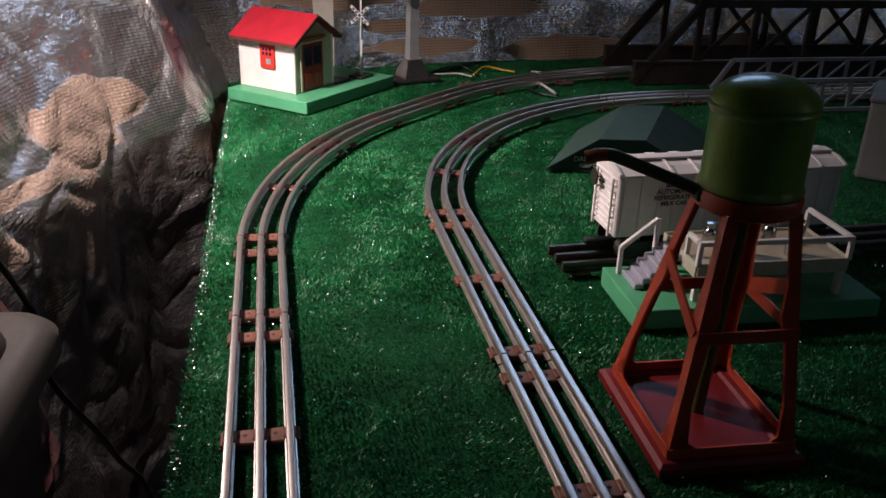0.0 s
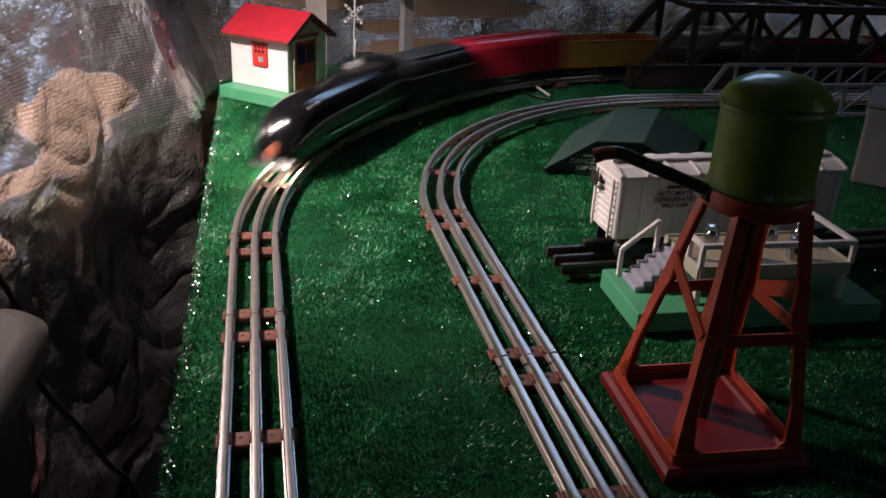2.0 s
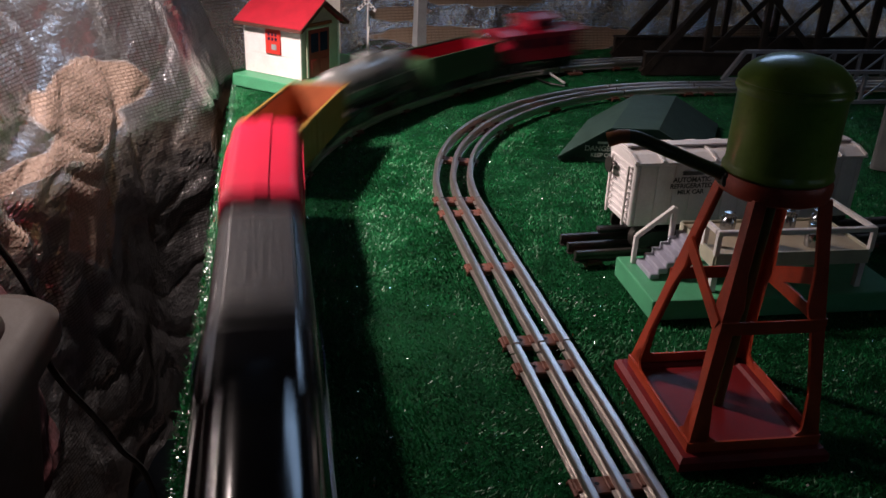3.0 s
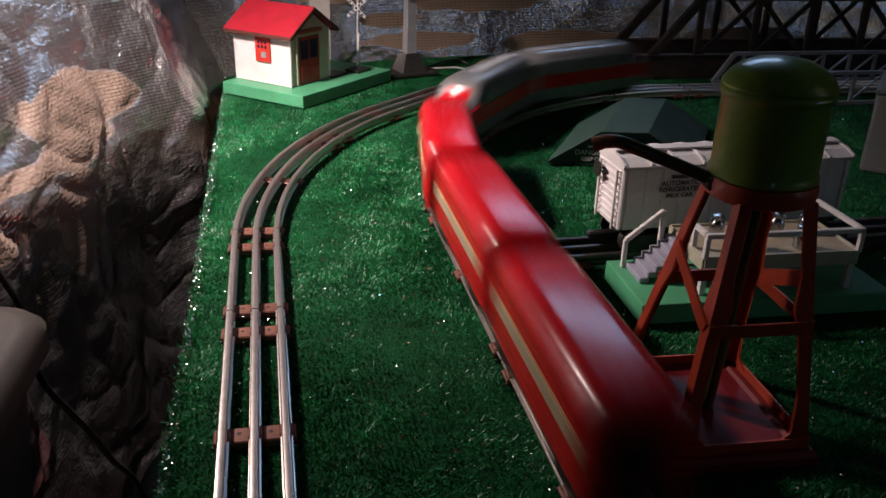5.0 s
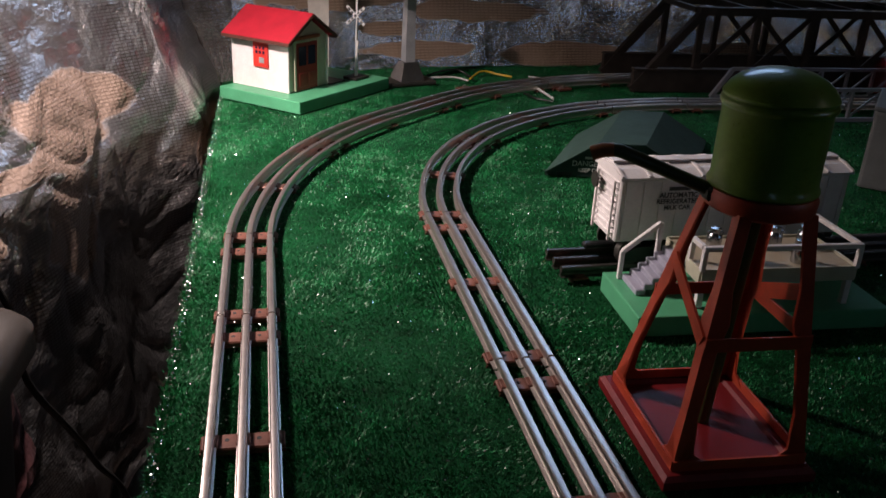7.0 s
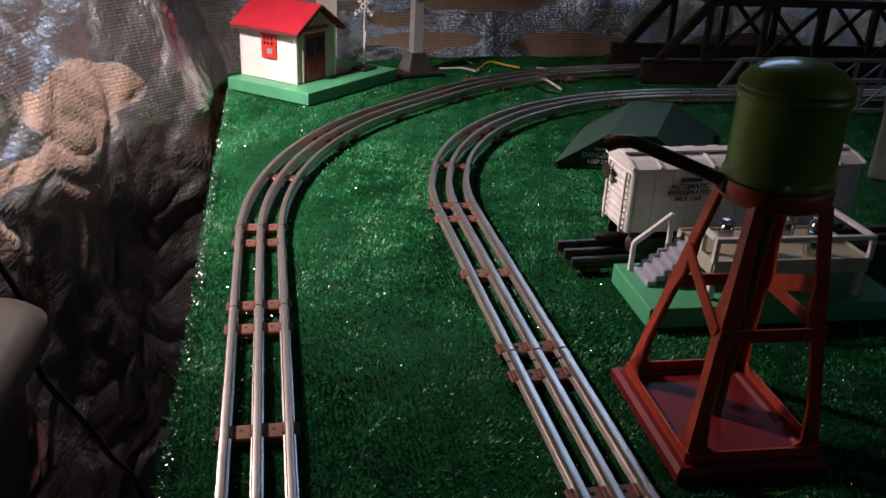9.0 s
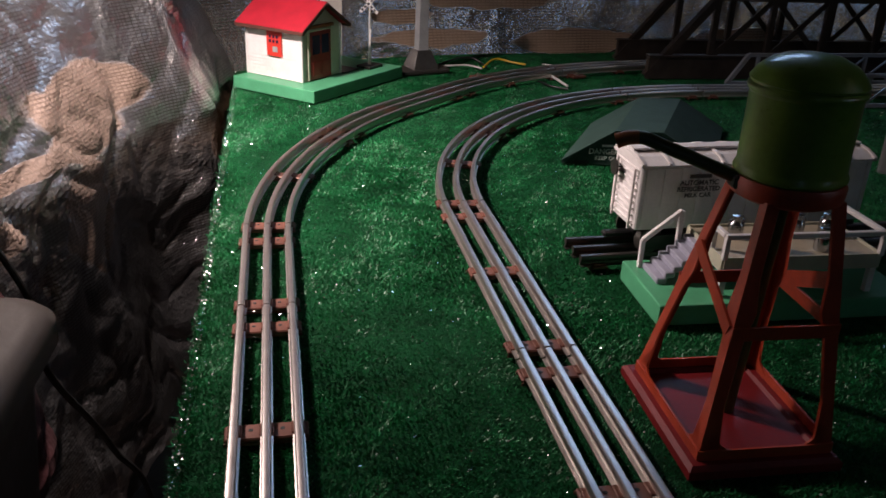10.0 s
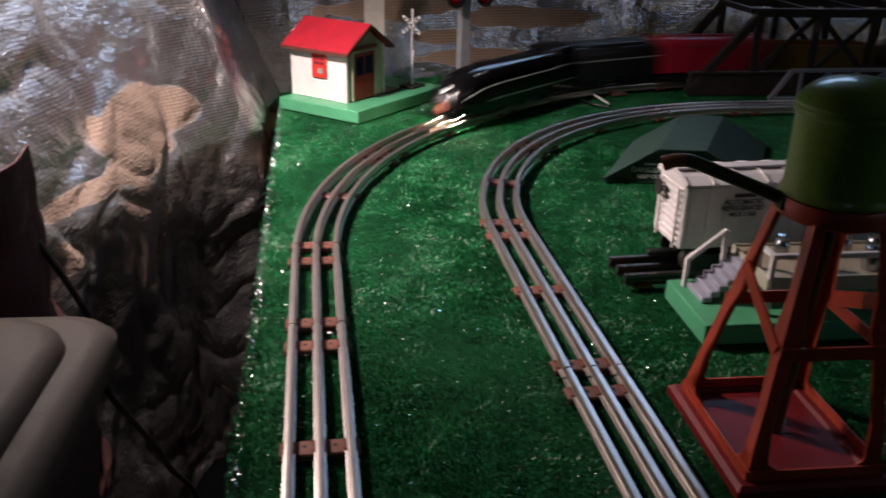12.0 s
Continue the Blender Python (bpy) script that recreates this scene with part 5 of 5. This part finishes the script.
def build_tank_car():
    t = thing("tank_car", Matrix(), "silver grey tank car with dome on a black frame", "toy wagon")
    h, r, zc = 0.0700, 0.0185, 0.0455
    part("tank", lathe([(0.0, -0.066), (0.010, -0.0655), (0.016, -0.063), (r, -0.058), (r, 0.058), (0.016, 0.063), (0.010, 0.0655), (0.0, 0.066)], 32, pose(0, 0, zc, 0, 90, 0)), M["tank_silver"], t, smooth=True)
    for x in (-0.046, -0.016, 0.016, 0.046):
        part("band", lathe([(r, -0.0012), (r + 0.0006, -0.0012), (r + 0.0006, 0.0012), (r, 0.0012)], 32, pose(x, 0, zc, 0, 90, 0)), M["tank_silver"], t, smooth=True)
    part("dome", lathe([(0.0095, 0.055), (0.0095, 0.0680), (0.0085, 0.0700), (0.004, 0.0712), (0.0, 0.0714)], 24), M["tank_silver"], t, smooth=True)
    part("frame", box(-h, h, -0.0190, 0.0190, 0.0225, 0.0265, 0.0006, 1), M["black_dull"], t)
    for y in (-1, 1):
        part("handrail", tube([(-0.060, y * 0.0200, 0.0455), (0.060, y * 0.0200, 0.0455)], 0.0006, 6), M["rail"], t)
        part("ladder", box(-0.004, 0.004, y * 0.0197 - 0.0004, y * 0.0197 + 0.0004, 0.0270, 0.0560), M["black_dull"], t)
        part("saddle", box(-0.050, 0.050, y * 0.0120 - 0.001, y * 0.0120 + 0.001, 0.0266, 0.0330), M["black_dull"], t)
    for x in (-0.046, 0.046):
        truck(t, x)
    couplers(t, h)
    return t


def build_caboose():
    t = thing("caboose", Matrix(), "bright red caboose with a roof cupola", "toy wagon")
    h = 0.0560
    part("body", box(-h, h, -0.0225, 0.0225, 0.0245, 0.0560, 0.0008, 1), M["box_red"], t)
    out = [(-0.0250, 0.0562), (-0.0250, 0.0575), (-0.010, 0.0612), (0, 0.0618), (0.010, 0.0612), (0.0250, 0.0575), (0.0250, 0.0562)]
    part("roof", prism(out, -h - 0.012, h + 0.012), M["box_red"], t)
    cup = part("cupola", box(-0.018, 0.016, -0.0185, 0.0185, 0.0600, 0.0720, 0.0006, 1), M["box_red"], t)
    part("cupola_roof", prism([(y * 0.85, z + 0.0162) for y, z in out], -0.022, 0.020), M["box_red"], cup)
    for y in (-1, 1):
        for x in (-0.038, -0.012, 0.014, 0.040):
            part("window", box(x - 0.0055, x + 0.0055, y * 0.0226 - 0.0004, y * 0.0226 + 0.0004, 0.0400, 0.0510), M["glass"], t)
        for x in (-0.009, 0.007):
            part("window", box(x - 0.005, x + 0.005, y * 0.0186 - 0.0004, y * 0.0186 + 0.0004, 0.0640, 0.0700), M["glass"], cup)
    for x in (-1, 1):
        part("end_deck", box(min(x * h, x * (h + 0.013)), max(x * h, x * (h + 0.013)), -0.020, 0.020, 0.0245, 0.0265), M["black_dull"], t)
        for y in (-0.019, 0.0, 0.019):
            part("railing_post", box(x * (h + 0.012) - 0.0006, x * (h + 0.012) + 0.0006, y - 0.0006, y + 0.0006, 0.0266, 0.0400), M["black_dull"], t)
        part("railing", box(x * (h + 0.012) - 0.0006, x * (h + 0.012) + 0.0006, -0.0196, 0.0196, 0.0401, 0.0412), M["black_dull"], t)
    for x in (-0.042, 0.042):
        truck(t, x)
    part("underframe", box(-0.055, 0.055, -0.010, 0.010, 0.0200, 0.0244), M["black_dull"], t)
    couplers(t, h + 0.012)
    return t


def build_coach():
    t = thing("passenger_car", Matrix(), "glossy red streamlined passenger car with tan window stripe", "toy coach", "red passenger cars of the inner train")
    h, w = 0.0710, 0.0215
    secs = [round_section(x, w, 0.0180, z, 0.0115, k, 6, 0.0012) for x, z, k in ((-h, 0.0560, 0.86), (-h + 0.002, 0.0600, 0.94), (-h + 0.006, 0.0632, 0.985), (-h + 0.011, 0.0645, 1.0), (h - 0.011, 0.0645, 1.0), (h - 0.006, 0.0632, 0.985), (h - 0.002, 0.0600, 0.94), (h, 0.0560, 0.86))]
    body = part("shell", loft(secs), M["car_red"], t, smooth=True)
    for y in (-1, 1):
        part("window_stripe", box(-h + 0.011, h - 0.011, y * (w + 0.0001) - 0.0003, y * (w + 0.0001) + 0.0003, 0.0365, 0.0450), M["olive"], body, "tan window stripe")
        for i in range(9):
            x = -h + 0.018 + i * (2 * h - 0.036) / 8
            part("window", box(x - 0.0050, x + 0.0050, y * (w + 0.0005) - 0.0003, y * (w + 0.0005) + 0.0003, 0.0378, 0.0438), M["deck"], body)
    for x in (-1, 1):
        part("diaphragm", box(min(x * (h - 0.001), x * (h + 0.0030)), max(x * (h - 0.001), x * (h + 0.0030)), -0.0100, 0.0100, 0.0230, 0.0530, 0.0008, 1), M["black_dull"], body)
    part("underframe", box(-0.060, 0.060, -0.012, 0.012, 0.0165, 0.0179), M["black_dull"], t)
    for x in (-0.046, 0.046):
        truck(t, x)
    couplers(t, h)
    return t


def build_diesel(forward):
    t = thing("diesel_locomotive", Matrix(), "silver grey diesel locomotive with red side band", "toy locomotive", "diesel pair of the inner train")
    h = 0.0840
    rows = [(-1.0, 0.0640, 0.95), (-0.97, 0.0665, 0.99), (-0.9, 0.0680, 1.0), (0.52, 0.0680, 1.0), (0.62, 0.0670, 1.0), (0.72, 0.0600, 0.98), (0.76, 0.0540, 0.97), (0.90, 0.0500, 0.92), (0.97, 0.0440, 0.80), (1.0, 0.0360, 0.66)]
    body = part("shell", loft([round_section(f * h * forward, 0.0218, 0.0185, z, min(0.0115, (z - 0.0185) * 0.4), k, 6, 0.001) for f, z, k in (rows if forward > 0 else rows)]), M["silver"], t, smooth=True)
    a, b = sorted((-0.96 * h * forward, 0.74 * h * forward))
    for y in (-1, 1):
        part("side_band", box(a, b, y * 0.0220 - 0.0003, y * 0.0220 + 0.0003, 0.0310, 0.0450), M["car_red"], body, "red painted side band")
        for z in (0.0302, 0.0455):
            part("pin_stripe", box(a, b, y * 0.0220 - 0.0003, y * 0.0220 + 0.0003, z, z + 0.0008), M["yellow"], body)
        c = 0.60 * h * forward
        part("cab_window", box(c - 0.006, c + 0.006, y * 0.0220 - 0.0004, y * 0.0220 + 0.0004, 0.0480, 0.0560), M["glass"], body)
    tip = [(f * h * forward, z, k) for f, z, k in rows[5:]]
    part("nose_band", loft([[(x + 0.0006 * forward * (x == tip[-1][0]), y * 0.0221 * k, zz) for y, zz in ((-1.0, 0.0300), (-1.0, z * 0.62 + 0.012), (-0.55, z + 0.0004), (0.55, z + 0.0004), (1.0, z * 0.62 + 0.012), (1.0, 0.0300))] for x, z, k in tip]), M["car_red"], body, "red painted nose", smooth=True)
    for i in range(4):
        x = (-0.75 + 0.28 * i) * h * forward
        part("roof_fan", lathe([(0.008, 0.0676), (0.008, 0.0690), (0.006, 0.0694), (0.0, 0.0692)], 18, pose(x, 0, 0)), M["grey"], body, smooth=True)
    part("underframe", box(-0.07, 0.07, -0.012, 0.012, 0.0165, 0.0184), M["black_dull"], t)
    for x in (-0.050, 0.050):
        truck(t, x)
    couplers(t, h)
    return t


# thing, its middle behind the train's leading end (outer) or ahead of its tail (inner), half the truck spacing
FREIGHT = [
    (build_streamliner(), 0.114, 0.060), (build_tender(), 0.2930, 0.038), (build_box_car(), 0.4425, 0.048),
    (build_gondola("yellow", "rust", "yellow open gondola, rusty orange inside", 0.0560), 0.6010, 0.046), (build_tank_car(), 0.7560, 0.046),
    (build_gondola("gond_green", "box_red", "dark green open gondola with red rim and inside", 0.0520), 0.9090, 0.046), (build_caboose(), 1.0600, 0.042)]
coach = build_coach()
EXPRESS = [(coach, 0.0750, 0.046), (copy_thing(coach, Matrix()), 0.2330, 0.046), (copy_thing(coach, Matrix()), 0.3910, 0.046),
           (build_diesel(-1), 0.5660, 0.050), (build_diesel(1), 0.7500, 0.050)]


def motions():
    """Both trains at a steady pace round their loops, in opposite ways."""
    times = [k / 10 for k in range(121)]
    for car, back, d in FREIGHT:
        rows = []
        for t in times:
            s = 0.845 - 0.6022 * (t - 1.2) + back
            fx, fy, _ = OUTER.at(s - d)
            bx, by, _ = OUTER.at(s + d)
            rows.append((t, pose((fx + bx) / 2, (fy + by) / 2, 0, 0, 0, math.degrees(math.atan2(fy - by, fx - bx)))))
        walk(car, rows)
    for car, ahead, d in EXPRESS:
        rows = []
        for t in times:
            s = 0.059 + 0.585 * (t - 5.2) + ahead
            fx, fy, _ = INNER.at(s + d)
            bx, by, _ = INNER.at(s - d)
            rows.append((t, pose((fx + bx) / 2, (fy + by) / 2, 0, 0, 0, math.degrees(math.atan2(fy - by, fx - bx)))))
        walk(car, rows)


motions()
